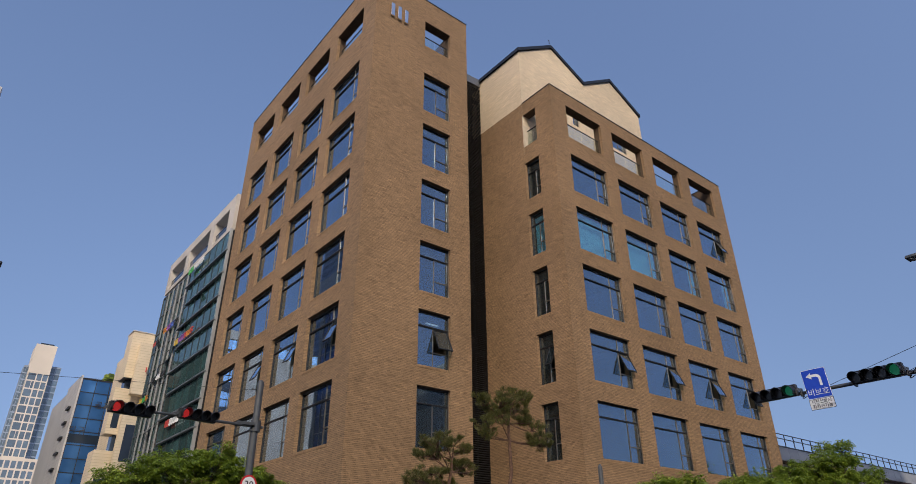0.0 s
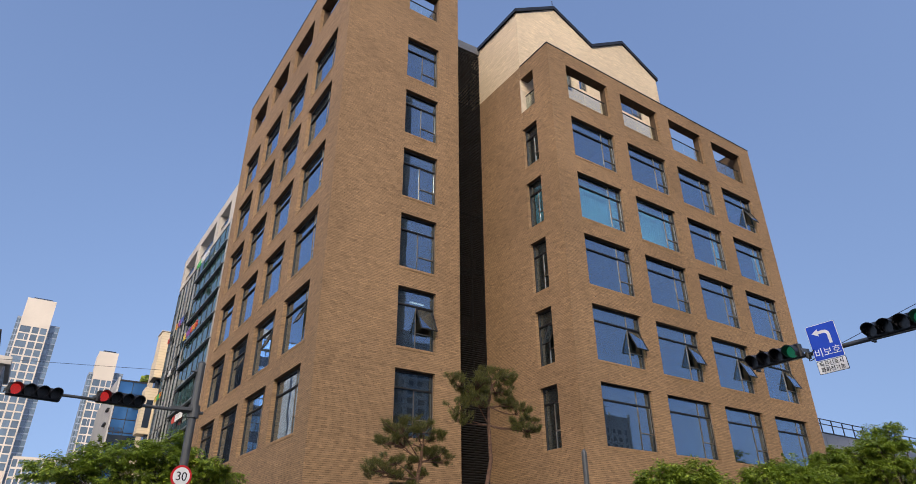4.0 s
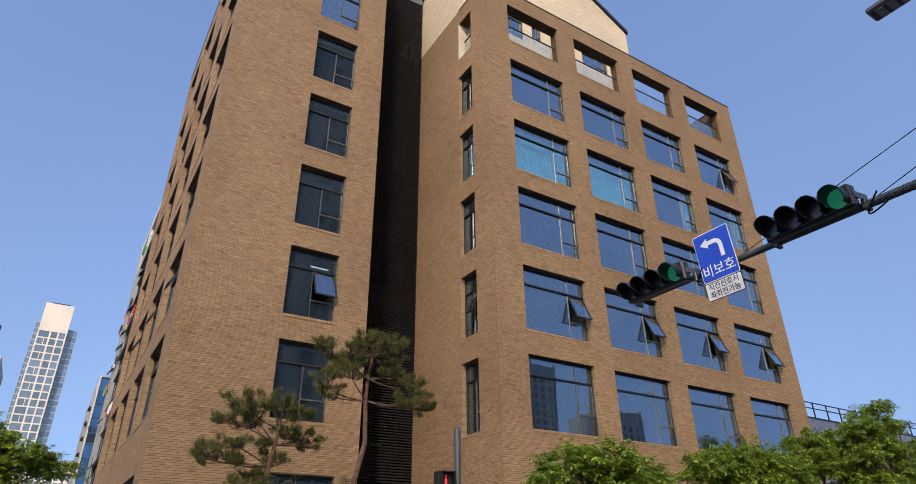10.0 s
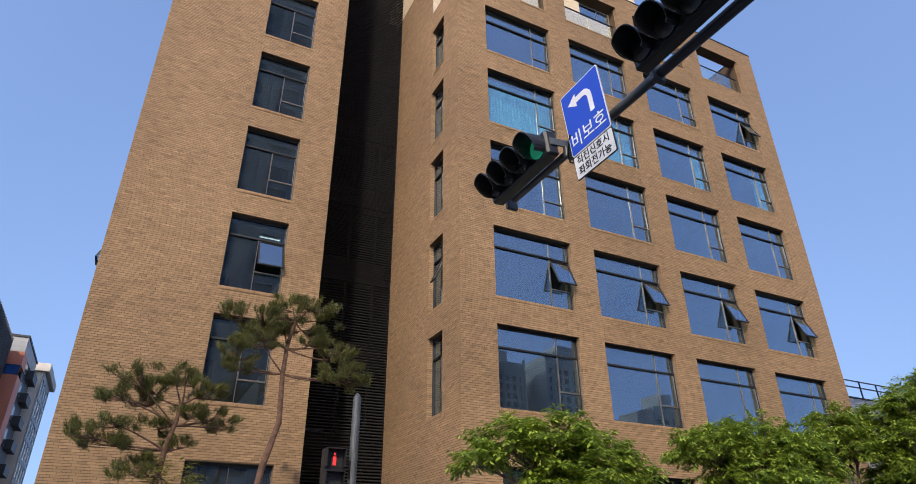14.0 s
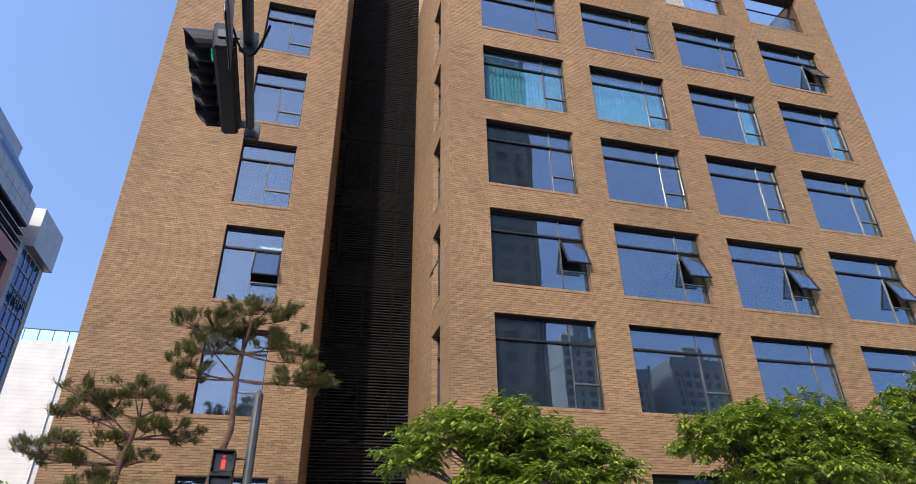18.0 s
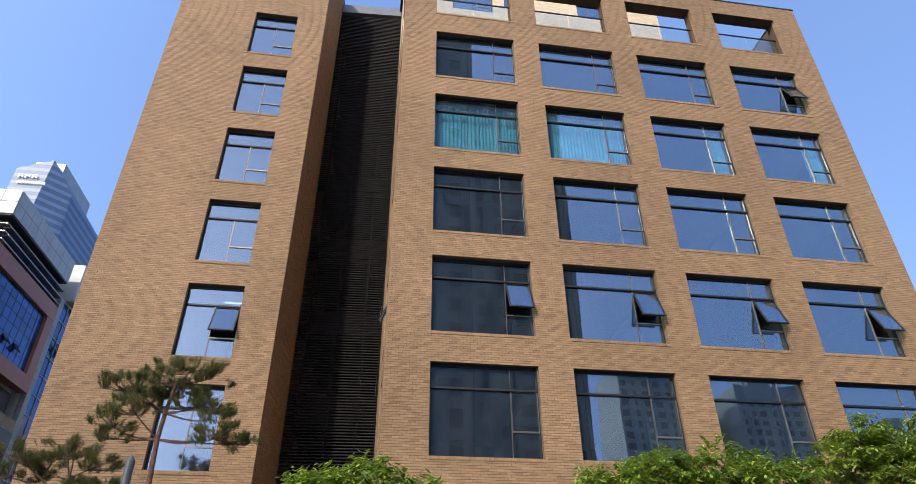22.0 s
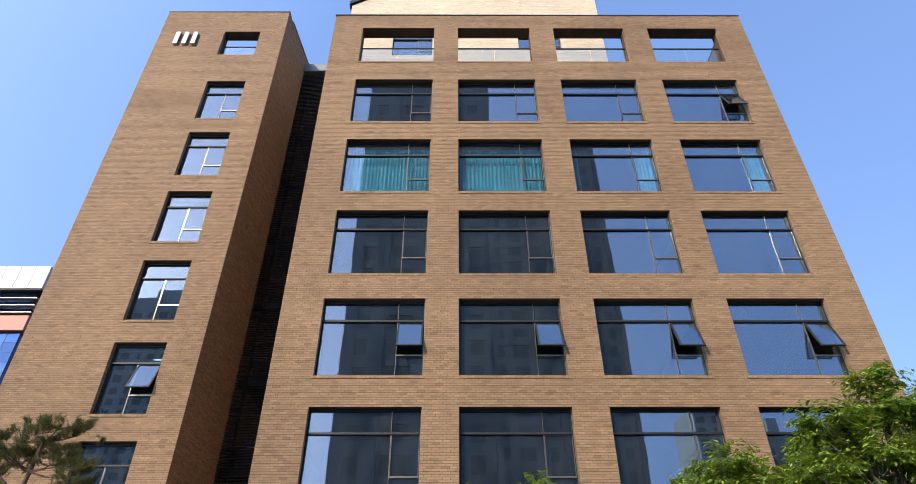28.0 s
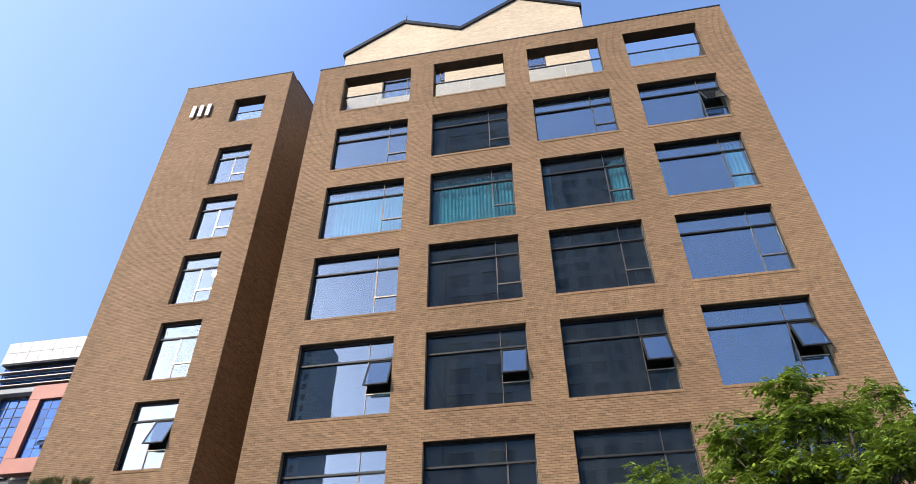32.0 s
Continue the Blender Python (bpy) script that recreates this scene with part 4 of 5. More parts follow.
def slender_tower(x0, x1, y, depth, top, wing_lo, wing_hi, base):
    """Cream high-rise shaft with a lower glass wing on both sides."""
    t = thing("residential_tower", "slender cream high-rise tower with glass side wings, far off", "building", group="far twin towers")
    m = facing((x0, y, 0), "south")
    w = x1 - x0
    storeys = int((top - 22 - base) / 6.4)
    holes = []
    rng = random.Random(5)
    for j in range(storeys):
        zz = base + j * 6.4
        cuts = [0.05, 0.40, 0.46, 0.68, 0.73, 0.95] if j % 2 else [0.05, 0.26, 0.285, 0.40, 0.46, 0.68, 0.73, 0.95]
        holes += [(w * a, w * c, zz + 0.5, zz + 5.9) for a, c in zip(cuts[::2], cuts[1::2])]
    facade(t, m, w, 0, top, holes, M_TOWERWALL, M_TOWERGLASS, 0.8, 0.3)
    part("core", boxes(((x0 + 0.2, y + 0.81, 0), (x1 - 0.2, y + depth, top - 0.5))), M_TOWERWALL, t)
    part("roof_sign", boxes(((x0 + w * 0.2, y + 2, top - 0.5), (x1 - w * 0.15, y + 4, top + 1.6))), M_DARKGLASS, t)
    for a, c, h in ((x0 - 3.2, x0 - 0.01, wing_lo), (x1 + 0.01, x1 + 7.5, wing_hi)):
        facade(t, facing((a, y + 6, 0), "south"), c - a, 0, h, grid(c - a, base, h - 1, 2, int((h - base) / 5.0), 0.25, 0.9), M_WING, M_TOWERGLASS, 0.6, 0.2)
        part("core", boxes(((a, y + 6.61, 0), (c, y + depth, h - 0.3))), M_WING, t)
    return t


slender_tower(-19.4, 2.0, 618, 26, 209.4, 194, 190, 70)
slender_tower(42.0, 56.8, 593, 20, 166.0, 149, 151, 66)
b = thing("podium_building", "low cream apartment block with glass window grid, far off", "building")
facade(b, facing((4.0, 585, 0), "south"), 64.0, 0, 77.5, grid(64, 36, 76, 16, 6, 1.0, 1.4), M_TOWERWALL, M_TOWERGLASS, 0.6, 0.2)
part("core", boxes(((4.0, 585.61, 0), (68, 592, 77))), M_TOWERWALL, b)

# silver, blue and salmon building across the side street
b = thing("silver_building", "silver banded office building with blue glass in salmon frames", "building")
BX, BW, BY, BY1 = -5.0, -17.9, 48.45, 60.3
ME_ = facing((BX, BY, 0), "east")
MS_ = facing((BW, BY, 0), "south")
WE, WS = BY1 - BY, BX - BW
part("core", boxes(((BW + 1.3, BY + 1.4, 0.0), (BX - 1.4, BY1 - 0.2, 33.0))), M_CONCRETE, b)


def panels(m, w, z0, z1, n, rows_, mat):
    du, dz = w / n, (z1 - z0) / rows_
    for i in range(n):
        for j in range(rows_):
            oriented(part("panel", boxes(((i * du + 0.02, 0, z0 + j * dz + 0.02), ((i + 1) * du - 0.02, 0.08, z0 + (j + 1) * dz - 0.02))), mat, b), m)


def beam(name, m, u0, u1, z0, z1, v0, v1, mat, label=""):
    oriented(part(name, bevelled(boxes(((u0, v0, z0), (u1, v1, z1))), 0.02), mat, b, label), m)


panels(ME_ @ Matrix.Translation((0.09, 0, 0)), WE - 0.09, 31.1, 33.4, 9, 2, M_ALU)
panels(MS_, WS, 31.1, 33.4, 10, 2, M_ALU)
part("parapet", boxes(((BW + 0.1, BY + 0.081, 31.1), (BX - 0.081, BY1, 33.38))), M_GREYCLAD, b)
part("soffit", boxes(((BW + 0.1, BY + 0.1, 31.0), (BX - 0.1, BY1, 31.09))), M_FRAME, b)
for m, w, east in ((MS_, WS, False), (ME_, WE, True)):
    inner = m @ Matrix.Translation((0.75 if east else 0, 0.7, 0))
    wi = w - 0.75
    facade(b, inner, wi, 28.5, 30.99, grid(wi, 28.6, 30.9, int(wi / 1.2), 2, 0.06, 0.06), M_FRAME, M_BLUEGLASS, 0.3, 0.05)
    for z in (28.75, 29.45, 30.15):
        beam("sunshade", m, 0.1 if not east else 0.71, w - (0.05 if not east else 0), z, z + 0.11, 0.05, 0.66, M_BRONZE)
    # lintel, sill and the post at the far end; at the corner glass meets glass
    f0, f1 = (0.905, w) if east else (4.95, w)
    beam("salmon_lintel", m, f0, f1, 27.05, 28.45, 0.0, 0.9, M_ORANGE, "salmon red metal beam")
    beam("salmon_sill", m, f0, f1, 20.3, 21.6, 0.0, 0.9, M_ORANGE, "salmon red metal beam")
    p0 = w - 1.3 if east else f0
    beam("salmon_post", m, p0, p0 + 1.2, 21.61, 27.04, 0.0, 0.9, M_ORANGE, "salmon red metal post")
    g0, g1 = (0.36, p0 - 0.01) if east else (p0 + 1.21, w - 0.3)
    facade(b, m @ Matrix.Translation((g0, 0.3, 0)), g1 - g0, 21.61, 27.04, grid(g1 - g0, 21.61, 27.04, int((g1 - g0) / 0.95), 6, 0.04, 0.04), M_FRAME, M_BLUEGLASS, 0.2, 0.02)
    for i in range(4):
        if 1.4 + 1.9 * i + 0.85 < g1 - g0:
            oriented(part("open_sash", boxes(((0, -0.02, -0.7), (0.85, 0.03, 0))), M_DARKGLASS, b), m @ Matrix.Translation((g0 + 1.4 + 1.9 * i, 0.3, 23.2)) @ Matrix.Rotation(radians(-32), 4, "X"))
    if not east:
        facade(b, m @ Matrix.Translation((0.9, 1.0, 0)), 4.0, 20.3, 28.2, grid(4.0, 20.4, 27.8, 4, 8, 0.06, 0.06), M_FRAME, M_BLUEGLASS, 0.3, 0.05)
        beam("stone_beam", m, 0.0, 4.9, 28.0, 28.48, 0.2, 1.3, M_GREYCLAD)
        beam("stone_pier", m, 0.0, 0.85, 0.15, 27.99, 0.3, 1.3, M_GREYCLAD)
    c0 = 1.15 if east else 0.0
    for z in (11.0, 15.6):
        beam("balcony", m, c0, w, z, z + 1.3, 0.0, 1.1, M_FASCIA)
        oriented(part("balcony_rail", boxes(((c0, 0.05, z + 2.2), (w, 0.1, z + 2.27)), ((c0, 0.06, z + 1.35), (w, 0.08, z + 2.2))), M_DARKGLASS, b), m)
    lettering("IT'S", 1.05, M_LETTERS["blue"], b, m @ Matrix.Translation((c0 + 2.95, -0.12, 16.2)), "sign_lettering", 0.08)
    lettering("PC", 1.05, M_LETTERS["red"], b, m @ Matrix.Translation((c0 + 4.7, -0.12, 16.2)), "sign_lettering", 0.08)
    sign_letters(b, m, c0, c0 + 5.0, 11.2, 0.8, ["white"], 22)
    for u in [c0 + 0.05 + 3.6 * i for i in range(int(w / 3.6))]:
        oriented(part("column", boxes(((u, 0.3, 0.15), (u + 0.5, 0.8, 10.99))), M_GREYCLAD, b), m)
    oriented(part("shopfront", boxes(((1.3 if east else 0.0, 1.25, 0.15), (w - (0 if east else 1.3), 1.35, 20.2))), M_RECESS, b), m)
low2 = thing("low_building", "lower silver panelled neighbour behind the street", "building")
part("wall", boxes(((-34.0, 50.0, 0.15), (BW - 0.4, 60.0, 28.4))), M_GREYCLAD, low2)
part("parapet", bevelled(boxes(((-34.2, 49.8, 28.41), (BW - 0.3, 60.2, 30.2))), 0.03), M_ALU, low2)
b2 = thing("silver_building", "narrow silver capped office building with blue glass strip", "building")
part("cap", bevelled(boxes(((-30, 61.9, 30.0), (BX + 0.3, 67.6, 34.0))), 0.02), M_ALU, b2)
M2 = facing((BX - 0.4, 61.0, 0), "east")
facade(b2, M2, 6.3, 0.0, 29.95, grid(6.3, 1, 29.8, 4, 16, 0.08, 0.08, 0.8), M_GREYCLAD, M_BLUEGLASS, 0.4, 0.08)
part("core", boxes(((-30, 61.0, 0.0), (BX - 0.85, 67.3, 29.9))), M_CONCRETE, b2)
sign_letters(b2, M2, 1.2, 4.8, 25.0, 0.8, ["black"], 23)

# the three silver fronts are one twentieth smaller than drawn, seen from the crossing
for ob in (b, b2, low2):
    ob.matrix_basis = Matrix.Translation((26.2, 2.1, 0)) @ Matrix.Scale(0.95, 4) @ Matrix.Translation((-26.2, -2.1, 0))

# white stone building with blue glass
b = thing("white_building", "white stone building with blue glass storeys and dark ribbed side", "building")
MWW = facing((-40, 102, 0), "south")
part("wall", boxes(((-40, 101.4, 0.0), (-9.6, 104, 34.2))), M_WHITESTONE, b)
facade(b, facing((-40, 102.0, 0), "south"), 35.1, 34.25, 36.2, grid(35.1, 34.3, 36.1, 18, 1, 0.1, 0.1), M_FRAME, M_SKYGLASS, 0.4, 0.05)
facade(b, facing((-9.58, 102.0, 0), "south"), 4.68, 0.0, 34.2, grid(4.68, 0.8, 34.0, 4, 17, 0.1, 0.12), M_FRAME, M_SKYGLASS, 0.4, 0.05)
for k in range(8):
    part("dark_band", boxes(((-9.5, 101.9, 3.4 + 4.0 * k), (-4.95, 101.999, 5.0 + 4.0 * k))), M_DARKGLASS, b)
part("side_wall", boxes(((-39, 102.5, 0.0), (-4.9, 125.5, 36.3))), M_DARKCLAD, b, "charcoal ribbed side wall")
for k in range(34):
    part("rib", boxes(((-4.89, 102.6 + 0.66 * k, 0.0), (-4.6, 102.75 + 0.66 * k, 36.5))), M_DARKCLAD, b)
part("rainpipe", tube(bmesh.new(), (-12.1, 101.3, 6), (-12.1, 101.3, 33.6), 0.13), M_STEEL, b)
part("roof_house", boxes(((-11.5, 104, 36.2), (-6.5, 110, 38.4))), M_WHITESTONE, b)
part("roof_window", boxes(((-10.6, 103.9, 36.6), (-8.8, 104, 37.9))), M_DARKGLASS, b)

# terracotta building further along
b = thing("terracotta_building", "grey and terracotta clad building with blue window band", "building")
part("wall", boxes(((-30, 127, 35.1), (-2.9, 144, 37.6))), M_GREYCLAD, b)
part("cladding", boxes(((-30, 126.9, 32.9), (-2.8, 132, 35.09))), M_REDCLAD, b)
facade(b, facing((-30, 126.92, 0), "south"), 27.1, 31.2, 32.89, grid(27.1, 31.2, 32.89, 14, 1, 0.1, 0.1), M_FRAME, M_BLUEGLASS, 0.3, 0.05)
part("cladding", boxes(((-30, 126.9, 14.0), (-2.8, 132, 31.19))), M_REDCLAD, b)
part("wall", boxes(((-30, 132.01, 0.0), (-3.1, 144, 35.09))), M_DARKCLAD, b)
part("roof_edge", boxes(((-30, 126.8, 37.61), (-2.75, 144.1, 37.95))), M_FRAME, b)
for k in range(8):
    part("balcony", boxes(((-3.09, 137, 5 + 4 * k), (-1.9, 143, 6.6 + 4 * k))), M_DARKCLAD, b)
    part("window", boxes(((-3.09, 133, 5.2 + 4 * k), (-3.0, 136, 8.0 + 4 * k))), M_TOWERGLASS, b)
b = thing("stone_building", "stone office building with projecting cornice", "building")
part("wall", boxes(((-25, 146, 0.0), (-1.7, 162, 36.8))), M_STONE, b)
part("cornice", bevelled(boxes(((-26, 145.4, 36.8), (-0.6, 163, 38.4))), 0.1), M_STONE, b)
facade(b, facing((-1.4, 146, 0), "east"), 15.5, 0.0, 36.7, grid(15.5, 2, 36, 4, 9, 1.2, 0.8), M_GREYCLAD, M_TOWERGLASS, 0.25, 0.1)

# glass skyscraper with tapering corner
b = thing("glass_skyscraper", "tall pale glass skyscraper with a tapering corner and roof sign", "building")
bm = bmesh.new()
lo = [bm.verts.new(c) for c in ((-66.5, 139, 0), (-61.5, 139, 0), (-50.5, 151, 0), (-50.5, 170, 0), (-66.5, 170, 0))]
hi = [bm.verts.new(c) for c in ((-65.3, 139.5, 101.2), (-57.6, 139.5, 104.6), (-53.0, 144, 97.5), (-53.0, 166, 97.5), (-65.3, 166, 101.2))]
for i in range(5):
    k = (i + 1) % 5
    bm.faces.new((lo[i], lo[k], hi[k], hi[i]))
bm.faces.new(hi)
M_SCRAPER = banded("banded_skyscraper_glass", (0.085, 0.125, 0.195), 2.1, 1.7, 0.5, 0.0, share=0.42)
part("shaft", bm, M_SCRAPER, b)
part("crown", boxes(((-63, 142, 101), (-56, 160, 105.4))), M_ALU, b)
sign_letters(b, facing((-65.5, 139.3, 0), "south"), 1.4, 6.2, 98.2, 1.3, ["white"], 31)
sign_letters(b, facing((-65.5, 139.3, 0), "south"), 1.8, 8.4, 96.4, 0.9, ["white"], 32)

# apartment slabs across the main road, behind the walker
def apartment(x0, x1, y, top, floors, bays, name_m=M_APARTMENT):
    t = thing("apartment_block", "tall grey apartment slab with rows of windows across the road", "building", group="apartment slabs")
    w = x1 - x0
    holes = []
    base, dz, du = 6.0, (top - 10.0) / floors, w / bays
    for i in range(bays):
        wide = 0.62 if i % 3 else 0.34
        for j in range(floors):
            u = i * du + du * (1 - wide) / 2
            holes.append((u, u + du * wide, base + j * dz + 0.9, base + j * dz + 0.9 + min(1.9, dz * 0.6)))
    m = facing((x1, y, 0), "north")
    wall_ob = oriented(part("wall", pierced(w, 0.0, top, 0.5, holes), name_m, t), m)
    lows = [(a, 0.2, c) for a, b_, c, d in holes]
    highs = [(b_, 0.3, d) for a, b_, c, d in holes]
    p = part("window", many_boxes("window", lows, highs), M_APTWIN, wall_ob)
    p["kind"] = "stuff"
    for i in range(0, bays, 3):
        part("pier", boxes(((i * du - 0.3, -0.5, 0.0), (i * du + 0.3, -0.001, top + 1.0))), name_m, wall_ob)
    part("core", boxes(((x0, y - 16, 0.0), (x1, y - 0.51, top - 0.3))), name_m, t)
    part("roof_house", boxes(((x0 + w * 0.35, y - 12, top - 0.3), (x0 + w * 0.65, y - 4, top + 5))), name_m, t)
    return t


apartment(18.7, 34.5, -18, 72, 21, 4, M_SLAB)
apartment(35.0, 55.6, -45, 92, 27, 6, M_SLAB)
apartment(-66.0, -29.0, -100, 91, 27, 11)
apartment(92, 108, -118, 66, 20, 5)
apartment(112, 122, -124, 60, 18, 4)
apartment(126, 148, -118, 62, 19, 7)
apartment(160, 178, -110, 48, 14, 6)
low = thing("low_building", "low stone building opposite the tower side", "building")
facade(low, facing((-9, -14, 0), "east"), 24.0, 0.0, 20.0, grid(24, 2, 19, 7, 4, 1.2, 1.6), M_STONE, M_DARKGLASS, 0.5, 0.2)
part("core", boxes(((-30, -14, 0.0), (-9.55, 10, 19.8))), M_STONE, low)

# low building on the east side, with a railed roof
b = thing("low_building", "low grey panel building with a dark roof railing", "building")
RX0, RX1, RY0, RY1, RZ = 48.0, 120.0, 24.0, 52.0, 10.2
for m, w in ((facing((RX0, RY0, 0), "south"), RX1 - RX0), (facing((RX0, RY1, 0), "west"), RY1 - RY0 - 0.09)):
    n = int(w / 1.5)
    for i in range(n):
        oriented(part("fascia_panel", boxes(((i * w / n + 0.01, 0.0, RZ - 1.05), ((i + 1) * w / n - 0.01, 0.08, RZ - 0.08))), M_ALU, b), m)
    oriented(part("roof_edge", boxes(((0.0, -0.04, RZ - 0.07), (w, 0.3, RZ))), M_FRAME, b), m)
    oriented(part("wall", boxes(((0.0, 0.6, 0.15), (w - 0.3, 0.8, RZ - 1.06))), M_STONE, b), m)
    for i in range(n + 1):
        oriented(part("rail_post", boxes(((i * w / n, 0.12, RZ), (i * w / n + 0.06, 0.18, RZ + 0.95))), M_FRAME, b), m)
    for z in (0.95, 0.6):
        oriented(part("handrail", boxes(((0.0, 0.12, RZ + z), (w, 0.18, RZ + z + 0.05))), M_FRAME, b), m)
part("soffit", boxes(((RX0 + 0.1, RY0 + 0.1, RZ - 1.2), (RX1, RY1, RZ - 1.07))), M_SOFFIT, b)
part("core", boxes(((RX0 + 0.9, RY0 + 0.9, 0.15), (RX1, RY1 - 0.1, RZ - 0.3))), M_STONE, b)

# ---- street furniture ----
def visor(bm, centre, r, length, m):
    """A tunnel visor, open at the front, cut away below."""
    n = 18
    a0, a1 = radians(-50), radians(230)
    rings = []
    for rad in (r, r - 0.012):
        for y in (0.0, -length):
            row = []
            for i in range(n + 1):
                a = a0 + (a1 - a0) * i / n
                yy = y if y == 0 else y * (0.55 + 0.45 * max(0.0, min(1.0, 0.5 + 0.9 * math.sin(a))))
                row.append(bm.verts.new(m @ (Vector(centre) + Vector((rad * math.cos(a), yy, rad * math.sin(a))))))
            rings.append(row)
    for i in range(n):
        for p, q in ((0, 1), (3, 2), (1, 3), (2, 0)):
            bm.faces.new((rings[p][i], rings[p][i + 1], rings[q][i + 1], rings[q][i]))
    for i in (0, n):
        bm.faces.new((rings[0][i], rings[1][i], rings[3][i], rings[2][i]))
    bmesh.ops.recalc_face_normals(bm, faces=bm.faces[:])
    return bm


def disc(r, y, thick=0.02, sides=24):
    bm = bmesh.new()
    bmesh.ops.create_cone(bm, cap_ends=True, segments=sides, radius1=r, radius2=r, depth=thick, matrix=Matrix.Translation((0, y, 0)) @ Matrix.Rotation(radians(90), 4, "X"))
    return bm


def signal_head(parent, m, lit):
    """Four horizontal lamps; lit: index -> 'red' or 'arrow'. Front towards -y of the frame m, its middle at the origin."""
    body = part("housing", bevelled(boxes(((-0.71, -0.02, -0.185), (0.71, 0.17, 0.185))), 0.03), M_BLACK, parent, "black four-lamp signal housing")
    body.matrix_basis = m
    part("back_rib", boxes(((-0.66, 0.17, -0.02), (0.66, 0.2, 0.02)), ((-0.66, 0.17, 0.1), (0.66, 0.19, 0.12)), ((-0.66, 0.17, -0.12), (0.66, 0.19, -0.1))), M_BLACK, body)
    for x in (-0.72, 0.72):
        part("bracket", boxes(((x - 0.01, 0.03, -0.05), (x + 0.01, 0.42, 0.05))), M_POLE, body)
    for i in range(4):
        x = -0.525 + 0.35 * i
        part("visor", visor(bmesh.new(), (x, -0.02, 0), 0.165, 0.30, Matrix.Identity(4)), M_BLACK, body)
        how = lit.get(i)
        ob = part("lens", disc(0.148, -0.035), {"red": M_LENS_RED, "green": M_LENS_GREEN}.get(how, M_LENS_OFF), body, "lit %s lamp" % how if how else "")
        ob.matrix_basis = Matrix.Translation((x, 0, 0))
    return body


def flat_panel(w, h, t=0.012, r=0.03):
    """A thin plate with rounded corners, in the x-z plane, middle at the origin."""
    bm = bmesh.new()
    pts = []
    for cx, cz, a0 in ((w / 2 - r, h / 2 - r, 0), (-w / 2 + r, h / 2 - r, 90), (-w / 2 + r, -h / 2 + r, 180), (w / 2 - r, -h / 2 + r, 270)):
        pts += [(cx + r * math.cos(radians(a0 + 22.5 * k)), cz + r * math.sin(radians(a0 + 22.5 * k))) for k in range(5)]
    front = [bm.verts.new((x, -t, z)) for x, z in pts]
    rear = [bm.verts.new((x, 0, z)) for x, z in pts]
    bm.faces.new(front)
    bm.faces.new(rear[::-1])
    for i in range(len(pts)):
        k = (i + 1) % len(pts)
        bm.faces.new((front[k], front[i], rear[i], rear[k]))
    bmesh.ops.recalc_face_normals(bm, faces=bm.faces[:])
    return bm


# signal mast over the main road, with the turn sign
mast = thing("traffic_signal_mast", "dark steel signal mast reaching over the road", "traffic light", (19.40, -2.27, 0))
part("pole", tube(bmesh.new(), (0, 0, 0.1), (0, 0, 8.8), 0.15, 0.11, 16), M_POLE, mast)
part("base", bevelled(boxes(((-0.3, -0.3, 0.0), (0.3, 0.3, 0.18))), 0.02), M_POLE, mast)
arm = part("arm", tube(bmesh.new(), (0, 0, 6.31), (-0.16, 11.64, 6.33), 0.085, 0.045, 14), M_POLE, mast)
for a, z in ((9.9, 6.38), (7.7, 6.38)):
    part("stay_wire", tube(bmesh.new(), (0, 0, 8.75), (0, a, z), 0.007, sides=5), M_FRAME, mast)
for k, y in enumerate((8.62, 5.83)):
    m = Matrix.Translation((-0.45, y + 2.45, 6.39)) @ Matrix.Rotation(radians(-90), 4, "Z") @ Matrix.Rotation(radians(6.7), 4, "X") @ Matrix.Scale(0.92, 4)
    signal_head(mast, m, {3: "green"})
    for dy in (-0.66, 0.66):
        part("clamp", bevelled(boxes(((-0.22, y + 2.45 + dy - 0.03, 6.23), (-0.06, y + 2.45 + dy + 0.03, 6.38))), 0.008), M_POLE, mast)
    pts = [Vector((0.05 - 0.35 * (i / 9), y + 2.4 - 0.85 + 0.25 * math.sin(i / 9 * 3.1), 6.36 - 0.18 * math.sin(i / 9 * 3.14))) for i in range(10)]
    part("cable", wire(pts, 0.012), M_BLACK, mast)
MSIGN = Matrix.Translation((19.11, 7.62, 6.49)) @ Matrix.Scale(1.03, 4) @ Matrix.Rotation(radians(-90), 4, "Z") @ Matrix.Rotation(radians(6.7), 4, "X")
sg = tagged(part("turn_sign", flat_panel(0.655, 0.80), M_STEEL, None), "blue and white turn sign fixed to the signal arm", "road sign")
sg.matrix_basis = MSIGN
fc = part("border", flat_panel(0.655, 0.80, 0.002), M_SIGN_WHITE, sg, "white border")
fc.matrix_basis = Matrix.Translation((0, -0.0122, 0))
fc = part("face", flat_panel(0.63, 0.775, 0.003, 0.025), M_SIGN_BLUE, sg, "blue face")
fc.matrix_basis = Matrix.Translation((0, -0.0145, 0))
bm = bmesh.new()
outer, inner = [], []
for i in range(9):
    a = radians(90 * i / 8)
    outer.append(bm.verts.new((0.02 + 0.13 * math.sin(a), -0.02, 0.06 + 0.13 * math.cos(a))))
    inner.append(bm.verts.new((0.02 + 0.06 * math.sin(a), -0.02, 0.06 + 0.06 * math.cos(a))))
for i in range(8):
    bm.faces.new((inner[i], inner[i + 1], outer[i + 1], outer[i]))
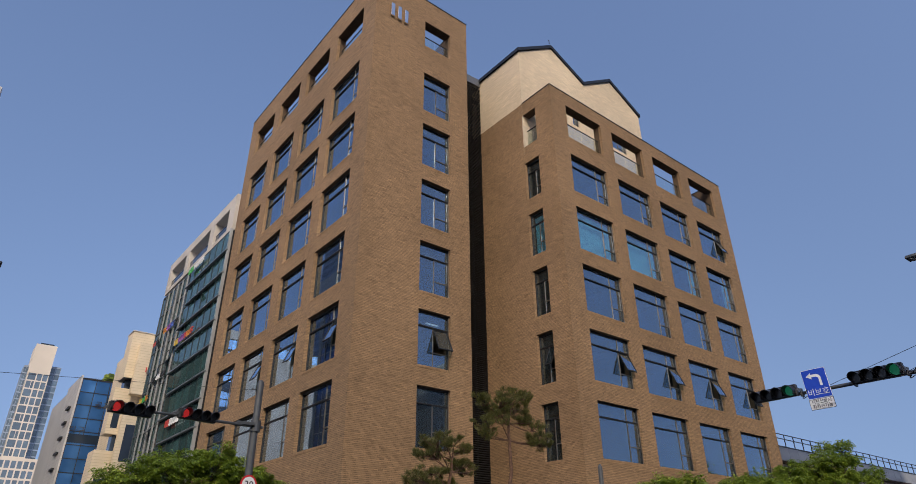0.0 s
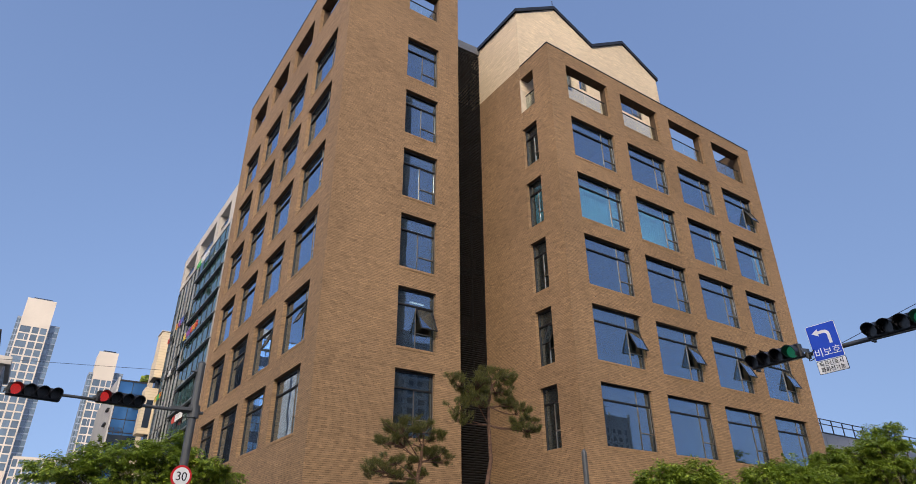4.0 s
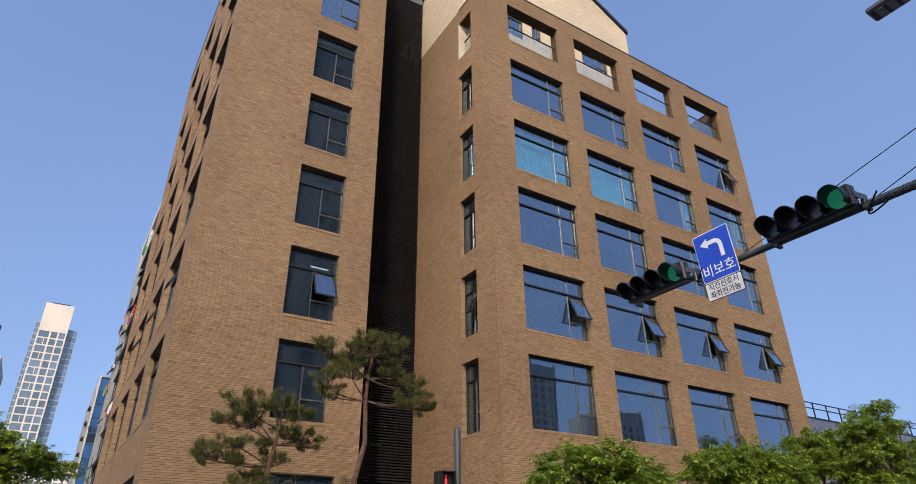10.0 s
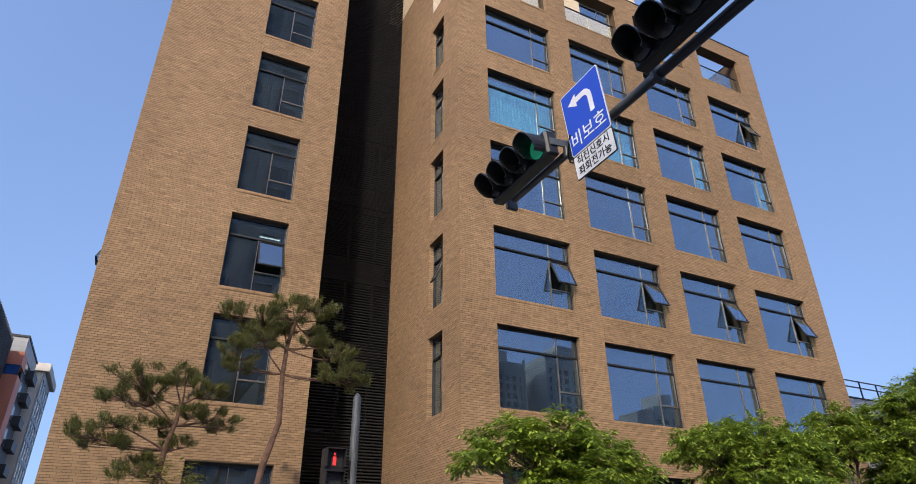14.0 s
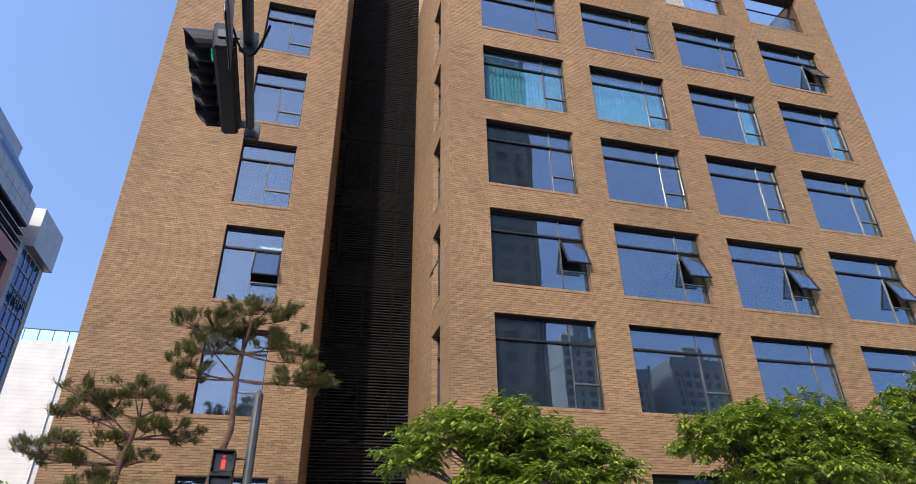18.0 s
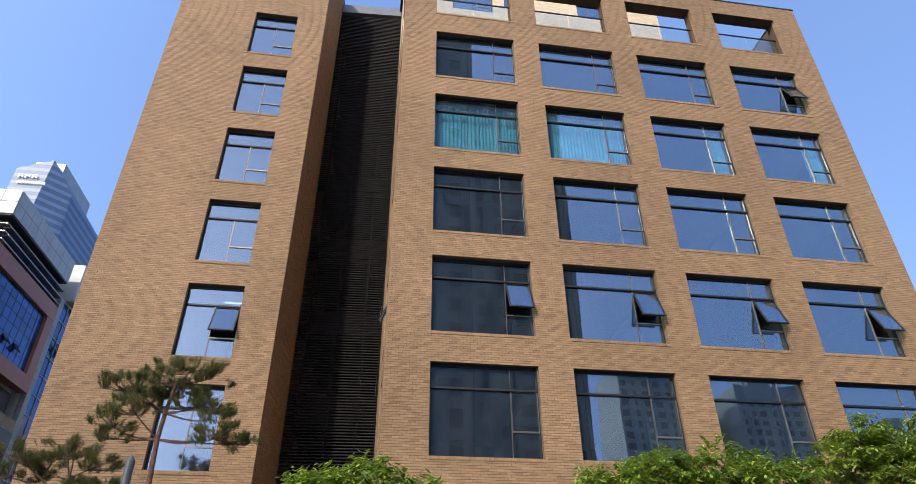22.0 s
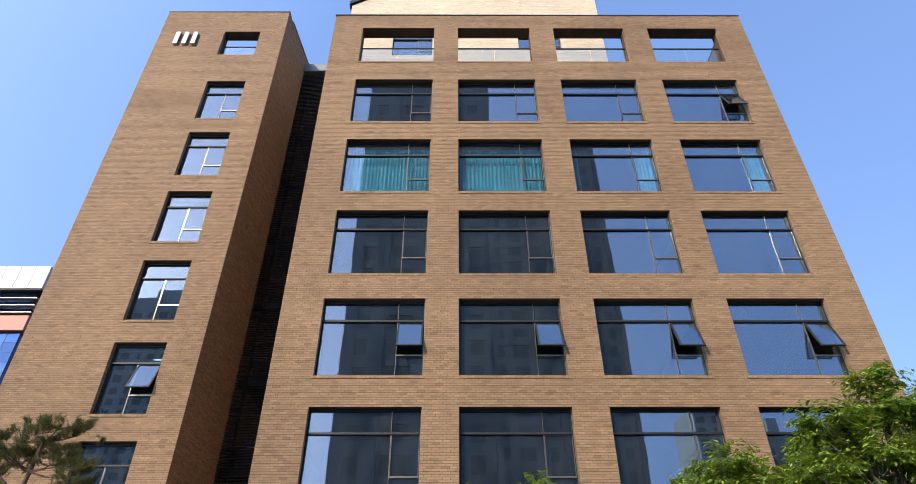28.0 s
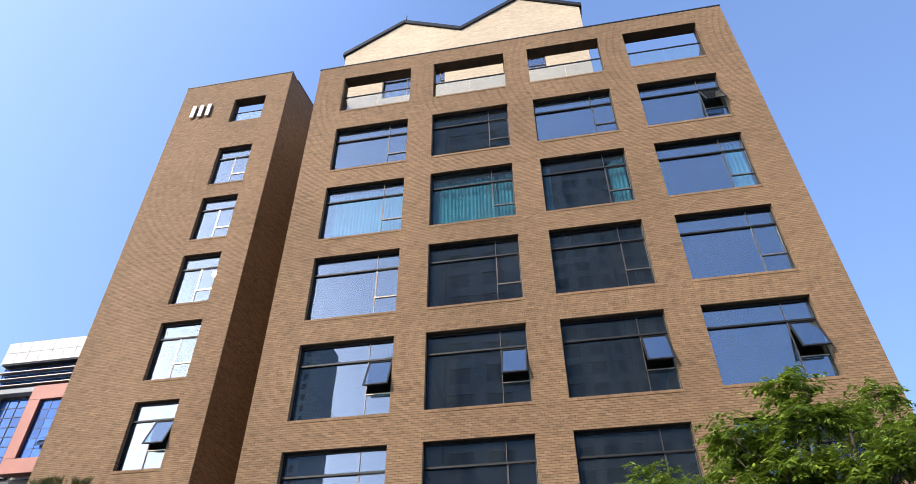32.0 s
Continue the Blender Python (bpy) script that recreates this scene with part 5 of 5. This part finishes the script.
a, b_, c, d = [bm.verts.new(p) for p in ((0.08, -0.02, -0.13), (0.15, -0.02, -0.13), (0.15, -0.02, 0.06), (0.08, -0.02, 0.06))]
bm.faces.new((a, b_, c, d))
a, b_, c, d = [bm.verts.new(p) for p in ((-0.10, -0.02, 0.12), (0.02, -0.02, 0.12), (0.02, -0.02, 0.19), (-0.10, -0.02, 0.19))]
bm.faces.new((a, b_, c, d))
a, b_, c = [bm.verts.new(p) for p in ((-0.245, -0.02, 0.155), (-0.10, -0.02, 0.07), (-0.10, -0.02, 0.24))]
bm.faces.new((a, b_, c))
bmesh.ops.translate(bm, verts=bm.verts[:], vec=(0.02, 0, 0.06))
part("arrow", bm, M_SIGN_WHITE, sg, "white left turn arrow")
lettering("비보호", 0.215, M_SIGN_WHITE, sg, Matrix.Translation((0, -0.019, -0.245)))
pl = tagged(part("supplementary_plate", flat_panel(0.655, 0.285, 0.012, 0.02), M_SIGN_BLACK, None), "white plate with black lettering under the turn sign", "road sign")
pl.matrix_basis = MSIGN @ Matrix.Translation((0, 0, -0.55))
fc = part("face", flat_panel(0.635, 0.265, 0.003, 0.015), M_SIGN_WHITE, pl, "white face")
fc.matrix_basis = Matrix.Translation((0, -0.013, 0))
lettering("직진신호시", 0.118, M_SIGN_BLACK, pl, Matrix.Translation((0, -0.019, 0.062)))
lettering("좌회전가능", 0.118, M_SIGN_BLACK, pl, Matrix.Translation((0, -0.019, -0.064)))

# street lamp that reaches over the road
lamp = thing("street_lamp", "grey street lamp with a flat LED head", "street lamp", (20.4, -2.6, 0))
part("pole", tube(bmesh.new(), (0, 0, 0.1), (-0.3, 0, 9.3), 0.11, 0.07, 14), M_POLE, lamp)
part("arm", tube(bmesh.new(), (-0.3, 0, 9.25), (-0.5, 6.6, 9.55), 0.045, 0.035), M_POLE, lamp)
part("lamp_head", bevelled(boxes(((-0.68, 6.4, 9.49), (-0.34, 7.25, 9.60))), 0.03), M_POLE, lamp, "dark flat LED lamp head")
part("diffuser", boxes(*[((-0.63, 6.55 + 0.16 * i, 9.475), (-0.39, 6.66 + 0.16 * i, 9.489)) for i in range(4)]), M_GREYCLAD, lamp)
lamp2 = copy_thing(lamp, pose(-7.35, 20.2, 0, 0, 0, -90))
lamp2["label"] = "grey street lamp beside the crossing"

# signal mast on the far corner
mast2 = thing("traffic_signal_mast", "dark steel signal mast at the far corner, red lamps lit", "traffic light", (8.72, 22.80, 0))
part("pole", tube(bmesh.new(), (0, 0, 0.1), (-0.02, 0, 8.05), 0.15, 0.12, 16), M_POLE, mast2)
part("pole_cap", tube(bmesh.new(), (-0.02, 0, 8.05), (-0.02, 0, 8.13), 0.125, 0.05, 14), M_POLE, mast2)
way = Vector((-5.05, -1.08, -0.12))
part("arm", tube(bmesh.new(), (0.3, 0.06, 6.45), Vector((0, 0, 6.42)) + way, 0.055, 0.04, 12), M_POLE, mast2)
part("collar", tube(bmesh.new(), (0, 0, 6.25), (0, 0, 6.65), 0.18, 0.18, 14), M_POLE, mast2)
part("arm_brace", boxes(((-0.75, -0.20, 6.44), (-0.1, -0.02, 6.54))), M_POLE, mast2)
yaw = math.degrees(math.atan2(-way.y, -way.x))
for c in ((4.12 - 8.62, 21.93 - 22.95, 6.24), (6.30 - 8.62, 22.46 - 22.95, 6.42)):
    signal_head(mast2, Matrix.Translation(c) @ Matrix.Rotation(radians(yaw - 2), 4, "Z") @ Matrix.Translation((0, -0.25, 0)) @ Matrix.Scale(0.92, 4), {0: "red"})
part("cable", tube(bmesh.new(), (0, 0, 7.75), (-14.6, -4, 5.6), 0.006, sides=5), M_FRAME, mast2)
part("cable_hook", tube(bmesh.new(), (-0.1, 0, 7.75), (-0.32, -0.05, 7.75), 0.03, sides=8), M_POLE, mast2)
rs = tagged(part("speed_sign", disc(0.33, 0.0, 0.015, 32), M_SIGN_RED, None), "round red bordered speed limit sign on the mast", "road sign")
rs.matrix_basis = pose(8.64, 22.50, 4.43, 0, 0, 12)
part("face", disc(0.265, -0.012, 0.006, 32), M_SIGN_WHITE, rs, "white face")
lettering("30", 0.36, M_SIGN_BLACK, rs, Matrix.Translation((0, -0.018, -0.01)))
part("sign_clamp", boxes(((-0.12, 0.01, -0.06), (0.12, 0.16, 0.06))), M_STEEL, rs)

# pedestrian signal post
ped = thing("pedestrian_signal", "grey post with pedestrian signal, red lamp lit", "traffic light", (19.40, 16.0, 0.15))
part("post", tube(bmesh.new(), (0, 0, 0), (0, 0, 5.02), 0.085, 0.085, 16), M_POLE, ped)
part("post_cap", tube(bmesh.new(), (0, 0, 5.02), (0, 0, 5.12), 0.085, 0.02, 16), M_POLE, ped)
for z in (3.84, 3.2):
    part("bracket", tube(bmesh.new(), (0, 0, z), (-0.3, -0.02, z), 0.018, sides=8), M_POLE, ped)
hd = part("housing", bevelled(boxes(((-0.62, -0.14, 3.12), (-0.24, 0.12, 3.96))), 0.02), M_BLACK, ped, "black two-lamp housing")
for z in (3.75, 3.33):
    part("hood", boxes(((-0.62, -0.34, z + 0.17), (-0.24, -0.141, z + 0.19)), ((-0.62, -0.30, z - 0.15), (-0.60, -0.141, z + 0.17)), ((-0.26, -0.30, z - 0.15), (-0.24, -0.141, z + 0.17))), M_BLACK, hd)
part("lens", boxes(((-0.585, -0.15, 3.60), (-0.275, -0.141, 3.90))), M_LENS_OFF, hd)
part("lens", boxes(((-0.585, -0.15, 3.18), (-0.275, -0.141, 3.48))), M_LENS_OFF, hd)
part("lit_symbol", bevelled(boxes(((-0.465, -0.16, 3.63), (-0.395, -0.151, 3.80)), ((-0.45, -0.16, 3.82), (-0.41, -0.151, 3.87))), 0.004), M_LENS_RED, hd, "lit red symbol bar")
pp = thing("direction_sign", "small blue direction sign on a short post", "road sign", (21.6, 16.6, 0.15))
part("post", tube(bmesh.new(), (0, 0, 0), (0, 0, 3.4), 0.04, sides=10), M_POLE, pp)
ob = part("face", flat_panel(0.75, 0.5), M_SIGN_BLUE, pp)
ob.matrix_basis = pose(0.1, -0.05, 3.15, 0, 4, 20)

# lit ceiling lamps in two tower rooms
M_TUBE = glow("lit_lamp_tube", (1.0, 0.97, 0.9), 3.0)
for k, x in ((3, 18.05), (2, 18.2)):
    z = SILL - 0.72 + STOREY * k - 0.3
    cl = thing("ceiling_light", "lit white ceiling lamp inside the tower room", "lamp", (x, 25.55, z), "office ceiling lamps")
    part("lamp_body", bevelled(boxes(((0, -0.06, -0.05), (0.8, 0.06, 0.0))), 0.01), M_SIGN_WHITE, cl)
    part("lamp_tube", boxes(((0.03, -0.035, -0.065), (0.77, 0.035, -0.051))), M_TUBE, cl, "lit white tube")

# condensers behind the louvres
def condenser(x, y, z):
    t = thing("air_conditioner", "pale grey outdoor condenser unit behind the louvres", "air conditioner", (x, y, z), "condenser units")
    part("case", bevelled(boxes(((-0.45, -0.18, 0.0), (0.45, 0.18, 1.25))), 0.02), M_GREYCLAD, t)
    for k in range(2):
        ob = part("fan_grille", disc(0.25, -0.19, 0.03, 20), M_FRAME, t)
        ob.matrix_basis = Matrix.Translation((-0.12, 0, 0.33 + 0.58 * k))
    return t


first = condenser(21.9, 29.4, 5.9)
for k in range(0, 7):
    for j, x in enumerate((21.9, 23.2)):
        if (k, j) != (0, 0) and (k + j) % 3 != 2:
            copy_thing(first, pose(x, 29.4 + 0.2 * j, 5.9 + STOREY * k))

# ---- trees ----
def branch(bm, pts, r0, r1, sides=7):
    n = len(pts) - 1
    for i in range(n):
        tube(bm, pts[i], pts[i + 1], r0 + (r1 - r0) * i / n, r0 + (r1 - r0) * (i + 1) / n, sides)


def bent(a, b, sag, rng, n=5):
    a, b = Vector(a), Vector(b)
    side = Vector((rng.uniform(-1, 1), rng.uniform(-1, 1), 0)) * 0.06 * (b - a).length
    return [a.lerp(b, i / n) + (Vector((0, 0, sag)) + side) * math.sin(math.pi * i / n) for i in range(n + 1)]


def leaves_mesh(sprays, rng, count, size, droop):
    """Sprays of pointed leaves: each (base, way); the leaves hang off a short twig on both sides."""
    verts, faces = [], []
    for base, way, scale in sprays:
        reach = way.length
        side = way.cross(Vector((0, 0, 1)))
        side = side.normalized() if side.length > 1e-3 else Vector((1, 0, 0))
        for i in range(count):
            f = i / count
            p = base + way * f + Vector((0, 0, -0.32 * reach * f * f)) + Vector((rng.gauss(0, 0.03), rng.gauss(0, 0.03), rng.gauss(0, 0.03)))
            s = 1 if i % 2 else -1
            d = (side * s * rng.uniform(0.4, 1.0) + way.normalized() * rng.uniform(0.2, 0.8) + Vector((0, 0, -droop * rng.uniform(0.3, 1.3)))).normalized()
            ln = size * rng.uniform(0.7, 1.25) * scale
            wv = d.cross(Vector((rng.uniform(-0.5, 0.5), rng.uniform(-0.5, 0.5), 1))).normalized() * ln * 0.19
            k = len(verts)
            verts += [p, p + d * ln * 0.45 + wv, p + d * ln, p + d * ln * 0.45 - wv]
            faces.append((k, k + 1, k + 2, k + 3))
    return verts, faces


def leafy_tree(name, label, at, lobes, sprays_per, seed, trunk_r=0.11, leaf=0.148, count=27, fork=None, material=M_LEAF, droop=0.7):
    """A tree of spreading limbs; lobes: (x, y, z, rx, ry, rz) in the tree's own frame."""
    rng = random.Random(seed)
    t = thing(name, label, "tree", at, "street trees")
    fork = fork or min(l[2] - l[5] for l in lobes) * 0.75
    bm = bmesh.new()
    branch(bm, bent((0, 0, 0), (0.05, 0.03, fork), 0.0, rng, 4), trunk_r * 1.25, trunk_r, 10)
    part("trunk", bm, M_BARK, t)
    sprays = []
    for lx, ly, lz, rx, ry, rz in lobes:
        c = Vector((lx, ly, lz))
        limbs = bmesh.new()
        main = bent((0.05, 0.03, fork), c - Vector((0, 0, rz * 0.35)), 0.25, rng, 5)
        branch(limbs, main, trunk_r * 0.6, 0.022, 6)
        vol = rx * ry * rz
        n = max(20, int(1.75 * sprays_per * (vol ** 0.667)))
        for i in range(n):
            while True:
                q = Vector((rng.uniform(-1, 1), rng.uniform(-1, 1), rng.uniform(-0.75, 1)))
                if 0.35 < q.length < 1:
                    break
            bump_ = noise.noise(Vector((q.x * rx, q.y * ry, q.z * rz * 1.6)) * 2.3 + Vector((seed, lx, ly)))
            if bump_ < -0.06:
                continue
            clump = 0.70 + 0.5 * bump_
            p = c + Vector((q.x * rx, q.y * ry, q.z * rz)) * clump
            out = Vector((q.x, q.y, 0.15 + 0.25 * q.z)).normalized()
            out = (out + Vector((rng.uniform(-0.6, 0.6), rng.uniform(-0.6, 0.6), rng.uniform(-0.2, 0.3)))).normalized()
            sprays.append((p, out * rng.uniform(0.25, 0.6), rng.uniform(0.8, 1.15)))
            if i % 9 == 0:
                branch(limbs, bent(main[rng.randint(2, 5)], p, 0.08, rng, 3), 0.018, 0.005, 4)
        part("limb", limbs, M_BARK, t)
    verts, faces = leaves_mesh(sprays, rng, count, leaf, droop)
    part("crown", soup("crown", verts, faces), material, t)
    return t


leafy_tree("street_tree", "low spreading street tree with drooping bright green leaves", (24.3, 15.8, 0.15),
           [(-1.2, 0.2, 4.4, 0.85, 0.9, 0.5), (-0.2, -0.1, 4.5, 1.0, 1.0, 0.5), (1.0, 0.1, 4.25, 1.05, 1.0, 0.5), (1.9, 0.0, 3.65, 0.7, 0.8, 0.5), (-2.0, 0.3, 3.95, 0.45, 0.5, 0.25), (0.3, -0.3, 3.6, 1.3, 0.9, 0.55)], 330, 1)
leafy_tree("street_tree", "broad street tree with layered bright green leaves", (31.5, 16.4, 0.15),
           [(-2.0, 0.0, 4.75, 0.95, 0.9, 0.5), (-0.8, 0.2, 5.05, 1.05, 1.0, 0.65), (0.7, 0.0, 5.15, 1.1, 1.0, 0.65), (2.0, 0.1, 4.95, 1.0, 1.0, 0.65), (0.0, -0.3, 4.1, 2.1, 1.1, 0.65), (2.8, 0.2, 4.3, 0.8, 0.9, 0.6)], 330, 2)
leafy_tree("street_tree", "taller street tree with airy green crown", (39.42, 15.3, -0.05),
           [(0.00, -0.10, 7.85, 0.34, 0.34, 0.36), (0.10, 0.00, 7.20, 0.64, 0.60, 0.42), (-1.14, 0.10, 7.05, 0.48, 0.48, 0.34), (0.85, -0.30, 7.15, 0.40, 0.36, 0.26), (-0.47, 0.00, 6.30, 0.88, 0.72, 0.42), (-1.61, 0.00, 5.90, 0.56, 0.56, 0.34),
            (0.85, -0.50, 6.00, 0.72, 0.64, 0.42), (1.38, -0.90, 6.45, 0.44, 0.40, 0.30), (0.00, -0.20, 5.10, 1.36, 0.96, 0.59), (-1.61, 0.10, 4.80, 0.72, 0.64, 0.42), (-0.6, 1.3, 6.7, 0.8, 0.8, 0.5), (0.2, 1.5, 5.7, 1.1, 1.1, 0.7), (0.4, -0.4, 4.4, 1.25, 1.1, 0.7), (-0.6, 1.2, 4.6, 1.3, 1.1, 0.7)], 330, 3)
leafy_tree("street_tree", "tall street tree with clumped green crown behind its neighbour", (41.9, 17.1, 0.15),
           [(0.0, 0.0, 8.0, 0.42, 0.42, 0.34), (-0.6, 0.1, 7.4, 0.5, 0.45, 0.32), (0.45, 0.0, 7.25, 0.5, 0.5, 0.34), (0.0, 0.2, 6.6, 0.75, 0.7, 0.4), (0.6, 0.0, 5.9, 0.6, 0.6, 0.4), (-0.9, 0.0, 5.8, 0.65, 0.6, 0.4), (0.0, 0.0, 5.1, 1.0, 0.9, 0.55)], 260, 21)
leafy_tree("street_tree", "small street tree with yellowish green leaves", (36.9, 17.0, 0.15),
           [(-0.4, 0.0, 6.35, 0.6, 0.6, 0.4), (0.5, 0.1, 6.1, 0.7, 0.7, 0.4), (-1.1, 0.0, 5.7, 0.7, 0.7, 0.4), (0.2, -0.1, 5.4, 1.3, 0.9, 0.6)], 300, 14)
leafy_tree("street_tree", "broad street tree with layered green leaves", (46.0, 16.2, 0.15),
           [(-1.9, 0.0, 4.6, 1.2, 1.1, 0.7), (0.0, 0.2, 5.2, 1.5, 1.3, 0.8), (1.9, 0.0, 5.0, 1.4, 1.2, 0.8), (0.0, -0.2, 4.0, 2.3, 1.3, 0.8)], 280, 4)
leafy_tree("street_tree", "spreading street tree at the far corner under the signals", (8.6, 26.5, 0.15),
           [(-2.9, 0.2, 4.7, 1.2, 1.1, 0.5), (-1.5, 0.0, 5.2, 1.2, 1.2, 0.6), (0.2, 0.2, 5.4, 1.0, 1.2, 0.75), (1.4, 0.0, 5.0, 1.0, 1.1, 0.55), (2.3, 0.1, 4.8, 0.7, 0.7, 0.4), (-0.3, -0.2, 4.2, 2.6, 1.3, 0.7)], 300, 5)
leafy_tree("street_tree", "round street tree further up the side street", (8.0, 36.0, 0.15),
           [(-1.2, 0.0, 4.6, 1.4, 1.3, 0.8), (0.8, 0.2, 4.9, 1.5, 1.4, 0.9)], 170, 6)
leafy_tree("street_tree", "round street tree further up the side street", (8.2, 46.0, 0.15),
           [(-1.0, 0.0, 4.7, 1.5, 1.4, 0.9), (0.9, 0.2, 4.9, 1.5, 1.4, 0.9)], 150, 8)
leafy_tree("shrub", "small yellow green maple shrub under the pine", (16.4, 21.4, 0.15),
           [(0.0, 0.0, 3.9, 0.9, 0.8, 0.45), (0.5, 0.1, 3.5, 1.0, 0.8, 0.4)], 200, 9, 0.05, 0.09, 14, 2.4, M_LEAF_YELLOW, 0.3)


def pine(label, at, trunk, limbs_of, seed, squeeze=1.0, twist=0.0):
    """A cloud pine: bent trunk, bare limbs, needle pads at their ends. limbs_of: (height share on the trunk, pads [(x, y, z, r)])."""
    rng = random.Random(seed)
    t = thing("pine_tree", label, "tree", at, "pine trees")
    bm = bmesh.new()
    branch(bm, [Vector(p) for p in trunk], 0.11, 0.045, 10)
    part("trunk", bm, M_PINEBARK, t)
    verts, faces = [], []
    for start, pads in limbs_of:
        a = Vector(start)
        for x, y, z, r in pads:
            c = Vector((x * squeeze, y + twist * x, z))
            wood = bmesh.new()
            way = bent(a, c, rng.uniform(-0.12, 0.05), rng, 5)
            branch(wood, way, 0.03, 0.010, 6)
            tufts = []
            for i in range(max(4, int(22 * r))):
                ang, rad = rng.uniform(0, 6.283), 1.35 * r * math.sqrt(rng.random())
                tufts.append((ang, rad, c + Vector((math.cos(ang) * rad, math.sin(ang) * rad * 0.85, rng.uniform(-0.16, 0.2) + 0.16 * (1 - rad / r)))))
            for i in range(int(300 * r)):
                ang, rad, mid = tufts[i % len(tufts)]
                p = mid + Vector((rng.gauss(0, 0.075), rng.gauss(0, 0.075), rng.gauss(0, 0.04)))
                if i % 6 == 0:
                    branch(wood, [way[4], (way[4] + p) / 2 - Vector((0, 0, 0.03)), p], 0.009, 0.004, 4)
                up = Vector((math.cos(ang) * 0.5, math.sin(ang) * 0.5, rng.uniform(0.4, 1.1))).normalized()
                for k in range(23):
                    d = (up + Vector((rng.gauss(0, 0.55), rng.gauss(0, 0.55), rng.gauss(0, 0.45)))).normalized()
                    q = p + up * rng.uniform(-0.06, 0.09)
                    ln = rng.uniform(0.10, 0.17)
                    wv = d.cross(Vector((rng.uniform(-1, 1), rng.uniform(-1, 1), rng.uniform(-1, 1)))).normalized() * 0.0045
                    j = len(verts)
                    verts += [q - wv, q + wv, q + d * ln]
                    faces.append((j, j + 1, j + 2))
            part("limb", wood, M_PINEBARK, t)
    part("foliage", soup("foliage", verts, faces), M_NEEDLE, t)
    return t


fz = 6.45
pine("tall bent pine with flat needle pads and bare reddish trunk", (18.1, 20.0, 0.15),
     [(0.15, 0, 0), (0.05, 0, 1.6), (0.12, 0, 3.0), (0.28, 0, 4.1), (0.56, 0, 5.2), (0.50, 0, fz), (0.54, 0.03, fz + 0.8), (0.66, -0.06, fz + 1.5)],
     [((0.66, -0.06, fz + 1.5), [(1.05, -0.2, fz + 1.95, 0.5), (0.3, -0.1, fz + 1.55, 0.42), (0.95, 0.1, fz + 1.3, 0.45), (0.55, -0.1, fz + 1.85, 0.4), (1.55, 0.1, fz + 1.75, 0.4)]),
      ((0.53, 0, fz + 0.7), [(0.05, 0.0, fz + 1.0, 0.42), (1.25, -0.1, fz + 0.95, 0.42), (-0.35, -0.2, fz + 1.3, 0.55), (-0.95, 0.1, fz + 1.45, 0.4), (0.45, 0.3, fz + 1.25, 0.45), (1.75, 0.0, fz + 0.85, 0.45), (1.95, -0.2, fz + 0.5, 0.3)]),
      ((0.50, 0, fz), [(-0.9, 0.1, fz + 0.45, 0.5), (-0.25, -0.3, fz + 0.7, 0.4), (-0.7, 0.2, fz + 0.05, 0.3), (2.3, 0.0, fz + 0.12, 0.45), (1.75, -0.2, fz - 0.02, 0.3), (2.75, 0.1, fz - 0.05, 0.25)])], 11)
fz = 5.2
pine("low wide pine with layered needle pads", (16.0, 21.0, 0.15),
     [(0, 0, 0), (0.05, 0, 1.6), (0.1, 0, 3.0), (0.12, 0, 4.0), (0.18, 0, 4.6), (0.3, 0, fz), (0.35, 0, fz + 0.5)],
     [((0.35, 0, fz + 0.4), [(0.05, 0.1, fz + 1.2, 0.5), (0.45, -0.2, fz + 1.0, 0.4), (1.1, 0.0, fz + 0.75, 0.5), (-0.55, 0.2, fz + 0.75, 0.45)]),
      ((0.28, 0, fz - 0.1), [(-1.2, -0.2, fz + 0.85, 0.45), (-0.75, 0.2, fz + 0.5, 0.5), (-1.75, 0.1, fz + 0.45, 0.4), (1.7, 0.1, fz + 0.2, 0.4), (0.9, -0.2, fz + 0.15, 0.4), (2.1, 0.0, fz + 0.0, 0.25), (-0.2, 0.3, fz - 0.2, 0.4)]),
      ((0.15, 0, 4.5), [(-2.2, 0.0, fz - 0.55, 0.45), (-1.5, 0.2, fz - 0.65, 0.5), (-1.6, -0.2, fz - 0.2, 0.35), (0.75, 0.1, fz - 0.6, 0.35)]),
      ((0.12, 0, 3.9), [(-0.4, 0.1, fz - 1.15, 0.45), (-0.75, -0.1, fz - 1.3, 0.3)])], 12, 0.74, 0.2)

# ---- small openings in the joints over the window heads ----
def weep_slots(m, width, zs):
    rng = random.Random(17)
    lows, highs = [], []
    for z in zs:
        u = 0.4
        while u < width - 0.3:
            lows.append((u, -0.018, z))
            highs.append((u + 0.009, -0.001, z + 0.055))
            u += rng.uniform(0.9, 2.2)
    ob = oriented(part("weep_slot", many_boxes("weep_slot", lows, highs), M_FRAME, office), m)
    ob["kind"] = "stuff"


weep_slots(MB, X1 - X0, [HEAD + 0.34 + STOREY * k for k in range(5)])
weep_slots(MT, TX1 - TX0, [HEAD + 0.34 + STOREY * k for k in range(6)])
lay_single_bricks()
